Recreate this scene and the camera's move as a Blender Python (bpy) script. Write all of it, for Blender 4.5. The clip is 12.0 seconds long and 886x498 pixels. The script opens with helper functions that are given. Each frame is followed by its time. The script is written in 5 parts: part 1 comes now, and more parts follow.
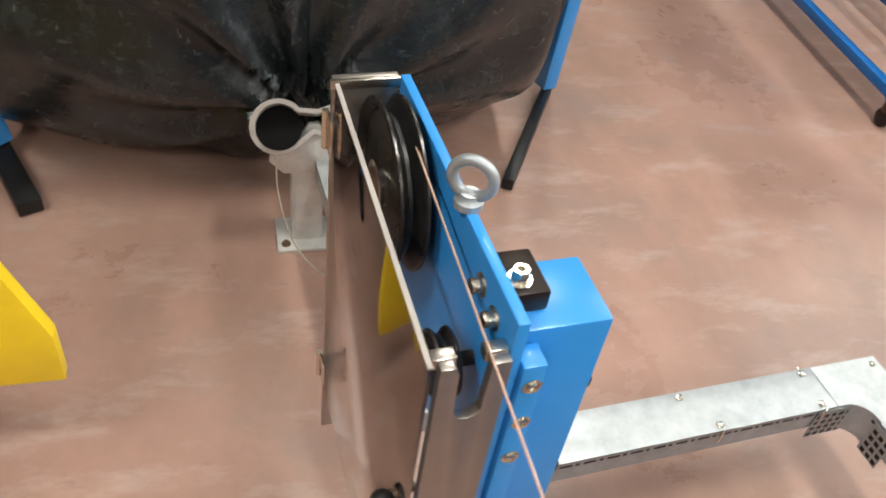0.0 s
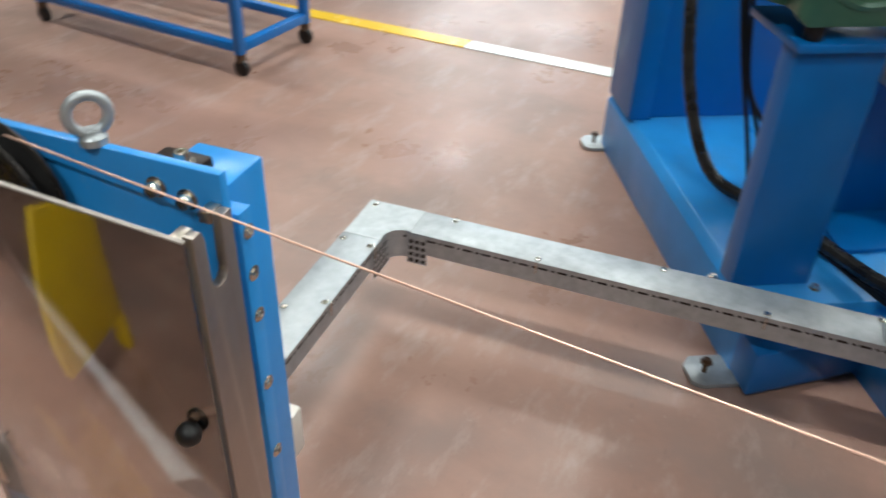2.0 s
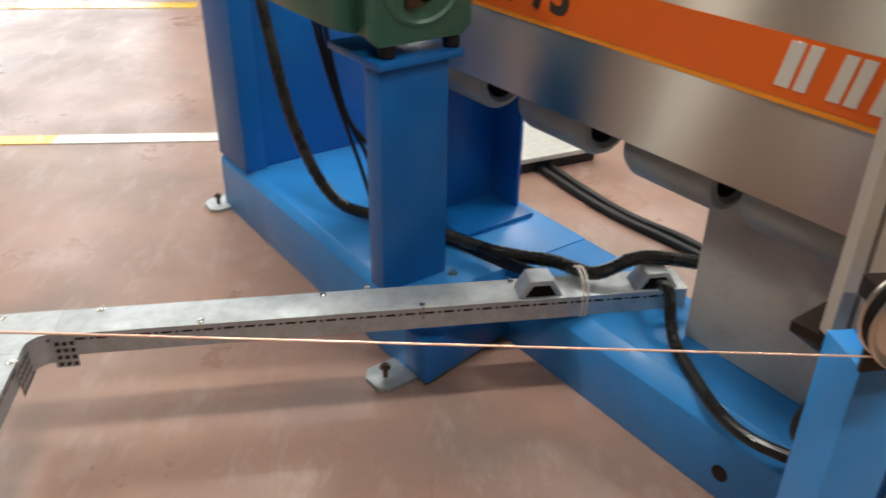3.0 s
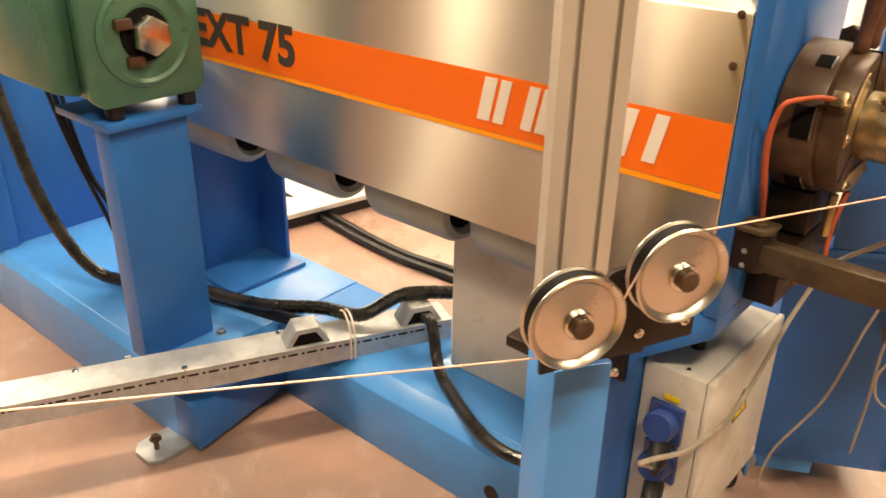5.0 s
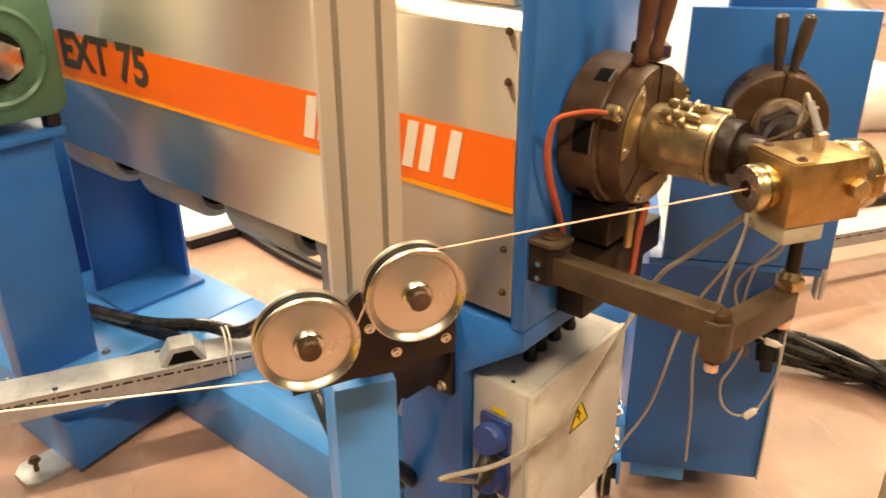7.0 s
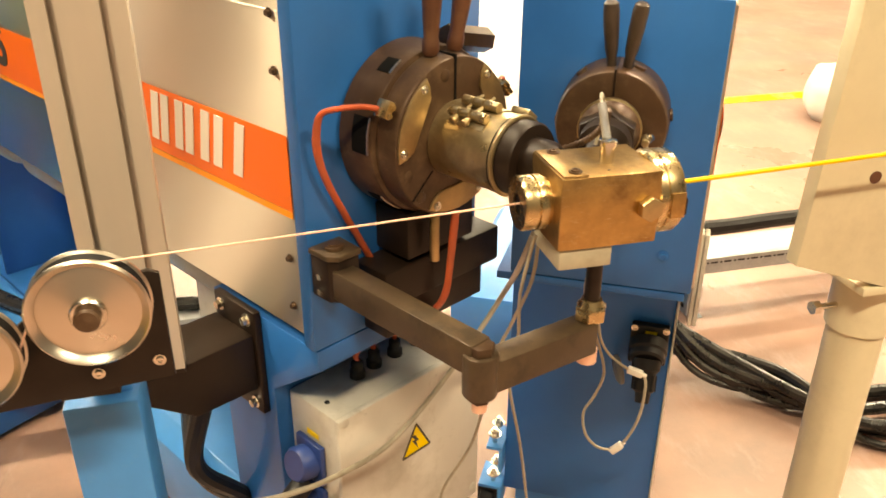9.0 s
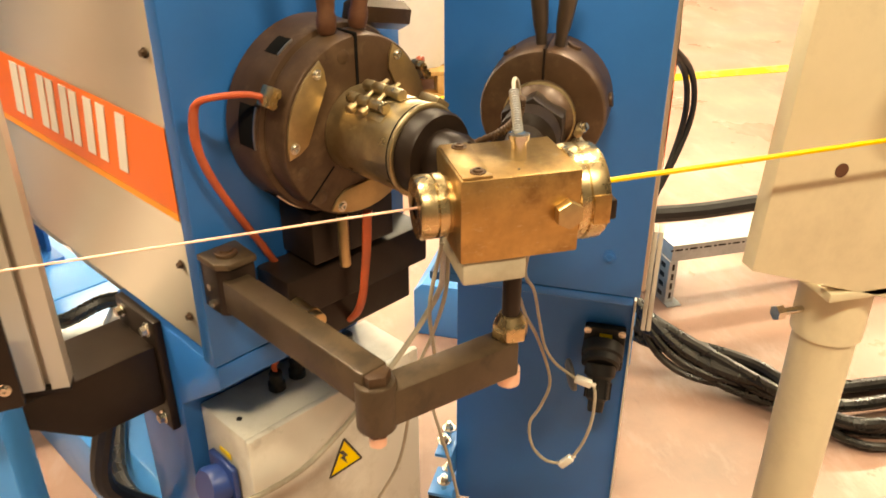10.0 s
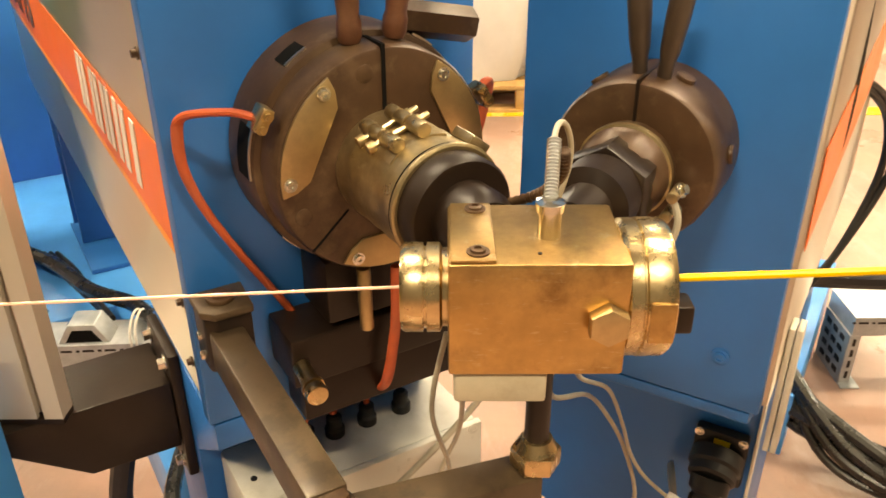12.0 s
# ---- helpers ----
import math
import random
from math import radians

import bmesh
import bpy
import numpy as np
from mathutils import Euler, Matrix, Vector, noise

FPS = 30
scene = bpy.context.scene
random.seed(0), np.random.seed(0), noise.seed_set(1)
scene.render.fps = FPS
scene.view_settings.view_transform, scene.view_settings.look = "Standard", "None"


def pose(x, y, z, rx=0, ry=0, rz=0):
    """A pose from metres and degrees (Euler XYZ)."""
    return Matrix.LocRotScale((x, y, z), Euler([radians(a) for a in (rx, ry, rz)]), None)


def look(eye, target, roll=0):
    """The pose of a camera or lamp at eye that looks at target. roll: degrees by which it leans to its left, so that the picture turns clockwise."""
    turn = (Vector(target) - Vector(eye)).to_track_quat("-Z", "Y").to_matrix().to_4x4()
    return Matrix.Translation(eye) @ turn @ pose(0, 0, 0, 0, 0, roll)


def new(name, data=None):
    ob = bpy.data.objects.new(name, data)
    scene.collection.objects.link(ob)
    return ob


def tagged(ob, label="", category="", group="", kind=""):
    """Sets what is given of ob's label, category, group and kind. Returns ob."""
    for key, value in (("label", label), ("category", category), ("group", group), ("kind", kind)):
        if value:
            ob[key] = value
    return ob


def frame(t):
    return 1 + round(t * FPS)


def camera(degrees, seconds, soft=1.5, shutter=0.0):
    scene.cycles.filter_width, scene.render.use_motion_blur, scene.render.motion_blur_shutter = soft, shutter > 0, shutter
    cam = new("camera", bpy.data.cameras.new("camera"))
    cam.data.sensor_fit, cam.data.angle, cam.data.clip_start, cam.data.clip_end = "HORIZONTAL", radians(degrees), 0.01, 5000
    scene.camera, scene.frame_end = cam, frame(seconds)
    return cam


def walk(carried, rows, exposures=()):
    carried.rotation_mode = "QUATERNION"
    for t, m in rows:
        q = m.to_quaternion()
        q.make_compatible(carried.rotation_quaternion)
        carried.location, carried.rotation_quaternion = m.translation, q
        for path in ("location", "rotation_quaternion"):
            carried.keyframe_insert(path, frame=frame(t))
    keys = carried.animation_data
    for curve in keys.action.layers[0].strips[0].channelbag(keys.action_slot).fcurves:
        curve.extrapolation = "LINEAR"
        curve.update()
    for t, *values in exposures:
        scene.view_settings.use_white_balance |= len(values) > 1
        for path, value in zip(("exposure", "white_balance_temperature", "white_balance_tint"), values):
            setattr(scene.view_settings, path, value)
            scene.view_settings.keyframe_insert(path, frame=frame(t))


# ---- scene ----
cam = camera(56.9, 12.0, 1.6, 0.35)
PATH = [
    (0, (0.003, 0.091, 1.565), (0.486, 1.479, 0.208), 9.4),
    (0.5, (-0.106, 0.11, 1.531), (0.564, 1.453, 0.208), 4.6),
    (1, (-0.178, 0.069, 1.509), (0.785, 1.29, 0.252), 4.6),
    (1.5, (-0.263, 0.004, 1.493), (0.99, 0.988, 0.284), 5.7),
    (2, (-0.33, 0.019, 1.475), (1.166, 0.677, 0.322), 2.0),
    (2.5, (-0.394, 0.029, 1.456), (1.278, 0.268, 0.385), 0.2),
    (3, (-0.414, 0.032, 1.439), (1.316, -0.128, 0.449), 1.0),
    (3.5, (-0.436, 0.003, 1.431), (1.274, -0.378, 0.467), 0.4),
    (3.7, (-0.419, 0.0, 1.406), (1.279, -0.458, 0.454), 0.5),
    (5.3, (-0.499, -0.193, 1.447), (1.209, -0.771, 0.58), 1.1),
    (5.5, (-0.516, -0.228, 1.454), (1.203, -0.792, 0.602), 0.9),
    (6, (-0.543, -0.315, 1.458), (1.184, -0.852, 0.604), 0.7),
    (6.5, (-0.566, -0.388, 1.456), (1.16, -0.925, 0.601), 0.7),
    (7, (-0.574, -0.451, 1.456), (1.138, -1.03, 0.6), -0.3),
    (7.2, (-0.568, -0.468, 1.453), (1.127, -1.105, 0.604), -0.0),
    (8.8, (-0.529, -0.832, 1.426), (1.209, -1.318, 0.564), -0.7),
    (9, (-0.549, -0.88, 1.423), (1.187, -1.334, 0.54), 0.3),
    (9.5, (-0.54, -0.957, 1.409), (1.188, -1.362, 0.487), -0.4),
    (10, (-0.443, -1.032, 1.398), (1.266, -1.472, 0.458), -0.1),
    (10.5, (-0.353, -1.066, 1.387), (1.368, -1.497, 0.463), -0.8),
    (11, (-0.309, -1.118, 1.375), (1.432, -1.471, 0.455), -1.8),
    (11.5, (-0.266, -1.19, 1.365), (1.507, -1.344, 0.454), 0.2),
    (12, (-0.232, -1.228, 1.353), (1.538, -1.22, 0.422), -0.3),
]

EXPOSURES = [(0.0, -0.74, 6300, 6), (0.5, -0.76, 6200, 5), (1.0, -0.72, 6000, 3), (1.5, -0.84, 5700, 1), (2.0, -1.00, 5900, 2), (3.0, -1.06, 6400, 6), (3.7, -0.80, 7300, 9), (5.3, 0.06, 9900, 14), (7.2, 0.10, 10200, 12), (8.8, 0.22, 10200, 7), (12.0, 0.20, 10000, 7)]
walk(cam, [(t, look(eye, target, roll)) for t, eye, target, roll in PATH], EXPOSURES)

# ---- world and lights ----
world = bpy.data.worlds.new("world")
scene.world = world
world.use_nodes = True
world.node_tree.nodes["Background"].inputs[0].default_value = (0.9, 0.95, 1.0, 1)
world.node_tree.nodes["Background"].inputs[1].default_value = 0.2
CEIL = 6.0
LAMP_W = 295.0


def area_lamp(name, m, w, h, power, color):
    d = bpy.data.lights.new(name, "AREA")
    d.shape, d.size, d.size_y, d.energy, d.color = "RECTANGLE", w, h, power, color
    ob = new(name, d)
    ob.matrix_world = m
    return ob


# ---- materials ----
def material(name, color, rough=0.5, metal=0.0, vary=0.12, scale=6.0, stretch=(1, 1, 1), bump=0.05, bump_scale=60.0,
             dirt=None, dirt_amount=0.0, dirt_scale=3.0, rough_vary=0.12, coat=0.0, spec=0.5):
    """Colour with two scales of variation, stains and fine relief."""
    m = bpy.data.materials.new(name)
    m.use_nodes = True
    nt = m.node_tree
    b = nt.nodes["Principled BSDF"]
    link = nt.links.new

    def node(kind, **values):
        n = nt.nodes.new(kind)
        for k, v in values.items():
            n.inputs[k].default_value = v
        return n
    tc = nt.nodes.new("ShaderNodeTexCoord")
    mp = node("ShaderNodeMapping", Scale=stretch)
    link(tc.outputs["Object"], mp.inputs["Vector"])
    n1 = node("ShaderNodeTexNoise", Scale=scale, Detail=6.0, Roughness=0.62)
    n2 = node("ShaderNodeTexNoise", Scale=bump_scale, Detail=4.0, Roughness=0.6)
    n3 = node("ShaderNodeTexNoise", Scale=dirt_scale, Detail=8.0, Roughness=0.68)
    link(mp.outputs[0], n1.inputs["Vector"])
    link(mp.outputs[0], n2.inputs["Vector"])
    link(tc.outputs["Object"], n3.inputs["Vector"])
    lo = tuple(max(c * (1 - vary), 0) for c in color) + (1,)
    hi = tuple(min(c * (1 + vary), 1) for c in color) + (1,)
    r1 = nt.nodes.new("ShaderNodeValToRGB")
    r1.color_ramp.elements[0].position, r1.color_ramp.elements[1].position = 0.3, 0.7
    r1.color_ramp.elements[0].color, r1.color_ramp.elements[1].color = lo, hi
    link(n1.outputs["Fac"], r1.inputs["Fac"])
    out = r1.outputs["Color"]
    if dirt:
        r3 = nt.nodes.new("ShaderNodeValToRGB")
        r3.color_ramp.elements[0].position, r3.color_ramp.elements[1].position = 0.5, 0.72
        r3.color_ramp.elements[0].color, r3.color_ramp.elements[1].color = (0, 0, 0, 1), (dirt_amount,) * 3 + (1,)
        link(n3.outputs["Fac"], r3.inputs["Fac"])
        mx = nt.nodes.new("ShaderNodeMix")
        mx.data_type = "RGBA"
        link(r3.outputs["Color"], mx.inputs[0])
        link(out, mx.inputs[6])
        mx.inputs[7].default_value = (*dirt, 1)
        out = mx.outputs[2]
    link(out, b.inputs["Base Color"])
    mr = node("ShaderNodeMapRange")
    mr.inputs["From Min"].default_value, mr.inputs["From Max"].default_value = 0.3, 0.7
    mr.inputs["To Min"].default_value, mr.inputs["To Max"].default_value = max(rough - rough_vary, 0.03), min(rough + rough_vary, 1)
    link(n3.outputs["Fac"], mr.inputs["Value"])
    link(mr.outputs[0], b.inputs["Roughness"])
    b.inputs["Metallic"].default_value = metal
    b.inputs["Specular IOR Level"].default_value = spec
    b.inputs["Coat Weight"].default_value = coat
    b.inputs["Coat Roughness"].default_value = 0.15
    if bump:
        bp = node("ShaderNodeBump", Strength=bump, Distance=0.002)
        link(n2.outputs["Fac"], bp.inputs["Height"])
        link(bp.outputs[0], b.inputs["Normal"])
    return m


M = {}
# Stains, plus soft dark patches that put shadow and reflection into the colour.
M["floor"] = material("floor_epoxy", (0.325, 0.194, 0.150), 0.34, 0, 0.24, 2.2, (1, 0.6, 1), 0.08, 140, (0.225, 0.168, 0.146), 0.85, 1.3, 0.13, 0.0, 0.38)
M["yellow_line"] = material("yellow_line_paint", (0.75, 0.47, 0.03), 0.24, 0, 0.12, 9, (1, 1, 1), 0.05, 90, (0.5, 0.4, 0.25), 0.5, 5)
M["white_line"] = material("white_line_paint", (0.74, 0.74, 0.70), 0.24, 0, 0.08, 9, (1, 1, 1), 0.05, 90, (0.5, 0.45, 0.4), 0.5, 5)
M["blue"] = material("blue_enamel", (0.009, 0.132, 0.420), 0.38, 0, 0.09, 5, (1, 1, 1), 0.05, 160, (0.03, 0.15, 0.38), 0.35, 4, 0.08, 0.08, spec=0.4)
M["blue_light"] = material("light_blue_enamel", (0.035, 0.26, 0.66), 0.35, 0, 0.08, 6, (1, 1, 1), 0.06, 160, (0.08, 0.25, 0.5), 0.3, 5, 0.08, 0.12)
M["steel_brushed"] = material("brushed_stainless", (0.72, 0.64, 0.54), 0.40, 1.0, 0.015, 6, (0.3, 0.3, 1), 0.0, 220, (0.76, 0.70, 0.61), 0.3, 2, 0.0)
M["steel_satin"] = material("satin_steel_plate", (0.42, 0.37, 0.33), 0.36, 0.9, 0.06, 30, (1, 1, 0.1), 0.02, 200, (0.34, 0.29, 0.25), 0.4, 6, 0.06)
M["steel"] = material("turned_steel", (0.62, 0.56, 0.48), 0.30, 1.0, 0.04, 9, (1, 1, 1), 0.02, 200, (0.48, 0.41, 0.33), 0.35, 9, 0.05)
M["chrome"] = material("zinc_plated_steel", (0.68, 0.64, 0.56), 0.22, 1.0, 0.15, 60, (1, 1, 1), 0.05, 300, (0.4, 0.34, 0.25), 0.4, 30, 0.08)
M["galv"] = material("galvanised_sheet", (0.43, 0.45, 0.46), 0.45, 0.6, 0.16, 28, (1, 1, 1), 0.05, 120, (0.62, 0.63, 0.62), 0.5, 8, 0.12)
M["dark_steel"] = material("heat_darkened_steel", (0.066, 0.034, 0.018), 0.42, 0.2, 0.28, 16, (1, 1, 1), 0.07, 170, (0.17, 0.105, 0.058), 0.6, 11, 0.12, spec=0.4)
M["black_steel"] = material("blackened_steel", (0.016, 0.009, 0.006), 0.40, 0.1, 0.2, 12, (1, 1, 1), 0.06, 150, (0.034, 0.020, 0.012), 0.5, 6, 0.12, spec=0.28)
M["bronze"] = material("tempered_tool_steel", (0.50, 0.32, 0.135), 0.38, 1.0, 0.24, 18, (1, 1, 1), 0.05, 200, (0.30, 0.17, 0.08), 0.65, 16, 0.1)
M["band"] = material("mica_heater_band", (0.58, 0.44, 0.25), 0.27, 1.0, 0.2, 30, (1, 1, 1), 0.2, 60, (0.30, 0.2, 0.1), 0.5, 22, 0.12)
M["copper_plate"] = material("brown_cover_plate", (0.46, 0.33, 0.175), 0.40, 0.9, 0.15, 20, (1, 1, 1), 0.04, 200, (0.22, 0.14, 0.08), 0.4, 14, 0.08)
M["orange"] = material("orange_vinyl", (0.86, 0.145, 0.012), 0.38, 0, 0.04, 8, (1, 1, 1), 0.02, 160, None, 0, 3, 0.06)
M["orange_edge"] = material("amber_vinyl", (0.95, 0.32, 0.02), 0.36, 0, 0.04, 8, (1, 1, 1), 0.02, 160, None, 0, 3, 0.06)
M["white_vinyl"] = material("pale_vinyl", (0.72, 0.66, 0.58), 0.4, 0, 0.05, 10, (1, 1, 1), 0.02, 120)
M["black_vinyl"] = material("black_vinyl", (0.045, 0.035, 0.028), 0.4, 0, 0.1, 10, (1, 1, 1), 0.02, 120)
M["green"] = material("green_enamel", (0.045, 0.135, 0.085), 0.34, 0, 0.12, 8, (1, 1, 1), 0.12, 60, (0.10, 0.17, 0.12), 0.4, 7, 0.1, 0.1)
M["rubber"] = material("black_rubber", (0.009, 0.008, 0.008), 0.44, 0, 0.25, 20, (1, 1, 1), 0.08, 120, (0.03, 0.028, 0.025), 0.4, 10, 0.15, spec=0.35)
M["box_paint"] = material("pale_grey_enamel", (0.60, 0.57, 0.51), 0.42, 0, 0.06, 6, (1, 1, 1), 0.05, 180, (0.34, 0.30, 0.24), 0.75, 6, 0.1)
M["cream"] = material("cream_enamel", (0.68, 0.60, 0.42), 0.42, 0, 0.07, 6, (1, 1, 1), 0.06, 150, (0.42, 0.35, 0.24), 0.5, 6, 0.1)
M["red_cable"] = material("orange_red_silicone_cable", (0.50, 0.09, 0.035), 0.42, 0, 0.12, 30, (1, 1, 1), 0.05, 150, (0.22, 0.08, 0.05), 0.4, 20)
M["pale_cable"] = material("clear_grey_cable", (0.36, 0.32, 0.25), 0.35, 0, 0.15, 40, (1, 1, 1), 0.05, 200)
M["copper"] = material("copper_wire", (0.86, 0.56, 0.43), 0.38, 0.5, 0.1, 60, (1, 1, 1), 0.02, 200)
M["yellow_wire"] = material("yellow_insulation", (0.90, 0.55, 0.01), 0.35, 0, 0.05, 40, (1, 1, 1), 0.0, 200)
M["blue_plastic"] = material("dark_blue_plastic", (0.015, 0.045, 0.19), 0.4, 0, 0.1, 20, (1, 1, 1), 0.05, 120)
M["yellow"] = material("yellow_enamel", (0.88, 0.60, 0.01), 0.4, 0, 0.06, 6, (1, 1, 1), 0.04, 150, (0.6, 0.42, 0.05), 0.3, 5)
M["drum"] = material("scuffed_black_plastic_film", (0.012, 0.014, 0.015), 0.24, 0, 0.3, 6, (1, 1, 1), 0.8, 16, (0.040, 0.046, 0.046), 0.45, 9, 0.08, spec=0.45)
M["wood"] = material("pallet_wood", (0.42, 0.24, 0.09), 0.7, 0, 0.2, 20, (1, 0.1, 1), 0.2, 90)
M["bag"] = material("white_woven_sack", (0.60, 0.585, 0.55), 0.55, 0, 0.06, 8, (1, 1, 1), 0.3, 40)
M["wall"] = material("painted_wall", (0.12, 0.118, 0.112), 0.7, 0, 0.05, 1.5, (1, 1, 1), 0.1, 60)
M["rubber_grey"] = material("grey_plastic", (0.16, 0.16, 0.155), 0.5, 0, 0.1, 20, (1, 1, 1), 0.05, 120)
M["wood_handle"] = material("worn_brown_handle", (0.10, 0.036, 0.018), 0.42, 0, 0.2, 20, (1, 1, 0.2), 0.06, 120, (0.25, 0.13, 0.07), 0.4, 14)
M["handle_dark"] = material("dark_brown_handle", (0.045, 0.030, 0.022), 0.34, 0, 0.2, 20, (1, 1, 0.2), 0.06, 120, (0.10, 0.07, 0.05), 0.4, 14)
M["arm"] = material("browned_flat_bar", (0.070, 0.046, 0.028), 0.40, 0.2, 0.2, 14, (1, 1, 1), 0.05, 150, (0.15, 0.100, 0.055), 0.5, 8, 0.1, spec=0.35)
M["sheet"] = material("dulled_brass_sheet", (0.42, 0.325, 0.19), 0.34, 0.9, 0.25, 24, (1, 1, 1), 0.9, 22, (0.20, 0.14, 0.08), 0.6, 18, 0.12)
M["insulator"] = material("pale_insulating_board", (0.44, 0.39, 0.29), 0.6, 0, 0.12, 30, (1, 1, 1), 0.1, 120, (0.3, 0.24, 0.15), 0.5, 20)
# Near-black filler that stands for the shade inside holes, slots and gaps.
M["recess_shade"] = material("recess_shade_black", (0.006, 0.0055, 0.005), 0.85, 0, 0.2, 20, (1, 1, 1), 0.0, 120, spec=0.08)
M["hose_black"] = material("glossy_black_hose", (0.012, 0.011, 0.010), 0.28, 0, 0.25, 20, (1, 1, 1), 0.05, 120, (0.05, 0.04, 0.03), 0.4, 14, 0.1)
M["grey_blower"] = material("grey_blower_paint", (0.30, 0.32, 0.30), 0.4, 0.1, 0.1, 8, (1, 1, 1), 0.05, 120)

clear = bpy.data.materials.new("clear_acrylic")
clear.use_nodes = True
cb = clear.node_tree.nodes["Principled BSDF"]
cb.inputs["Base Color"].default_value = (0.66, 0.60, 0.57, 1)
cb.inputs["Transmission Weight"].default_value = 1.0
cb.inputs["Roughness"].default_value = 0.06
cb.inputs["IOR"].default_value = 1.5
cb.inputs["Metallic"].default_value = 0.26
M["clear"] = clear


def add_scuffs(m, color, size, stretch, amount, low=0.54, high=0.60):
    """Streaks of another colour over a material, from a stretched noise."""
    nt = m.node_tree
    b = nt.nodes["Principled BSDF"]
    old = b.inputs["Base Color"].links[0].from_socket
    tc = nt.nodes.new("ShaderNodeTexCoord")
    mp = nt.nodes.new("ShaderNodeMapping")
    mp.inputs["Scale"].default_value = stretch
    mp.inputs["Rotation"].default_value = (0, 0, 0.6)
    n = nt.nodes.new("ShaderNodeTexNoise")
    n.inputs["Scale"].default_value, n.inputs["Detail"].default_value, n.inputs["Roughness"].default_value = size, 9.0, 0.7
    r = nt.nodes.new("ShaderNodeMapRange")
    r.inputs["From Min"].default_value, r.inputs["From Max"].default_value, r.inputs["To Max"].default_value = low, high, amount
    mx = nt.nodes.new("ShaderNodeMix")
    mx.data_type = "RGBA"
    mx.inputs[7].default_value = (*color, 1)
    nt.links.new(tc.outputs["Object"], mp.inputs[0])
    nt.links.new(mp.outputs[0], n.inputs["Vector"])
    nt.links.new(n.outputs["Fac"], r.inputs["Value"])
    nt.links.new(r.outputs[0], mx.inputs[0])
    nt.links.new(old, mx.inputs[6])
    nt.links.new(mx.outputs[2], b.inputs["Base Color"])


def brushed(m, amount):
    """Horizontal brushing, so that reflections are drawn out upright."""
    nt = m.node_tree
    tg = nt.nodes.new("ShaderNodeTangent")
    tg.direction_type, tg.axis = "RADIAL", "Z"
    nt.nodes["Principled BSDF"].inputs["Anisotropic"].default_value = amount
    nt.nodes["Principled BSDF"].inputs["Anisotropic Rotation"].default_value = 0.25
    nt.links.new(tg.outputs[0], nt.nodes["Principled BSDF"].inputs["Tangent"])


brushed(M["steel_brushed"], 1.0)
add_scuffs(M["floor"], (0.42, 0.31, 0.27), 3.0, (1, 2.6, 1), 0.55, 0.52, 0.66)
add_scuffs(M["floor"], (0.15, 0.105, 0.09), 9.0, (1, 3.0, 1), 0.45, 0.60, 0.74)
add_scuffs(M["floor"], (0.46, 0.36, 0.32), 40.0, (1, 1.0, 1), 0.5, 0.66, 0.72)
# Pale streaks: scuffs, plus the sheen on creases put into the colour.
add_scuffs(M["drum"], (0.12, 0.14, 0.14), 22.0, (1, 1, 3.0), 0.40, 0.58, 0.72)
add_scuffs(M["bronze"], (0.17, 0.075, 0.032), 9.0, (1, 1, 1), 0.75, 0.50, 0.66)
add_scuffs(M["bronze"], (0.62, 0.52, 0.34), 60.0, (1, 1, 4), 0.4, 0.58, 0.66)
add_scuffs(M["box_paint"], (0.30, 0.27, 0.22), 30.0, (1, 1, 1), 0.4, 0.62, 0.70)
add_scuffs(M["cream"], (0.16, 0.10, 0.05), 34.0, (1, 1, 1), 0.7, 0.70, 0.74)
add_scuffs(M["blue_light"], (0.16, 0.30, 0.50), 24.0, (1, 1, 1), 0.30, 0.60, 0.72)
add_scuffs(M["dark_steel"], (0.17, 0.115, 0.07), 30.0, (1, 1, 1), 0.4, 0.56, 0.70)

for n_ in M["drum"].node_tree.nodes:
    if n_.type == "BUMP":
        n_.inputs["Distance"].default_value = 0.006
# Finer streaks, partly scuffs and partly painted crease highlights.
add_scuffs(M["drum"], (0.20, 0.22, 0.22), 60.0, (1, 1, 0.35), 0.35, 0.61, 0.69)
add_scuffs(M["sheet"], (0.62, 0.52, 0.34), 50.0, (1, 1, 1), 0.5, 0.58, 0.66)
add_scuffs(M["arm"], (0.035, 0.024, 0.015), 20.0, (1, 1, 1), 0.6, 0.52, 0.62)

# ---- mesh helpers ----
def box(bm, x0, x1, y0, y1, z0, z1, bevel=0.0):
    r = bmesh.ops.create_cube(bm, size=1.0)
    vs = r["verts"]
    bmesh.ops.scale(bm, vec=(x1 - x0, y1 - y0, z1 - z0), verts=vs)
    bmesh.ops.translate(bm, vec=((x0 + x1) / 2, (y0 + y1) / 2, (z0 + z1) / 2), verts=vs)
    if bevel:
        es = list({e for v in vs for e in v.link_edges})
        bmesh.ops.bevel(bm, geom=es, offset=bevel, segments=2, affect="EDGES", profile=0.5)
    return bm


def rod(bm, p0, p1, r0, r1=None, seg=20, bevel=0.0):
    p0, p1 = Vector(p0), Vector(p1)
    d = p1 - p0
    m = Matrix.Translation((p0 + p1) / 2) @ d.to_track_quat("Z", "Y").to_matrix().to_4x4()
    r = bmesh.ops.create_cone(bm, cap_ends=True, segments=seg, radius1=r0, radius2=r0 if r1 is None else r1, depth=d.length, matrix=m)
    if bevel:
        es = [e for e in {e for v in r["verts"] for e in v.link_edges} if any(len(f.verts) > 4 for f in e.link_faces)]
        bmesh.ops.bevel(bm, geom=es, offset=bevel, segments=2, affect="EDGES", profile=0.5)
    return bm


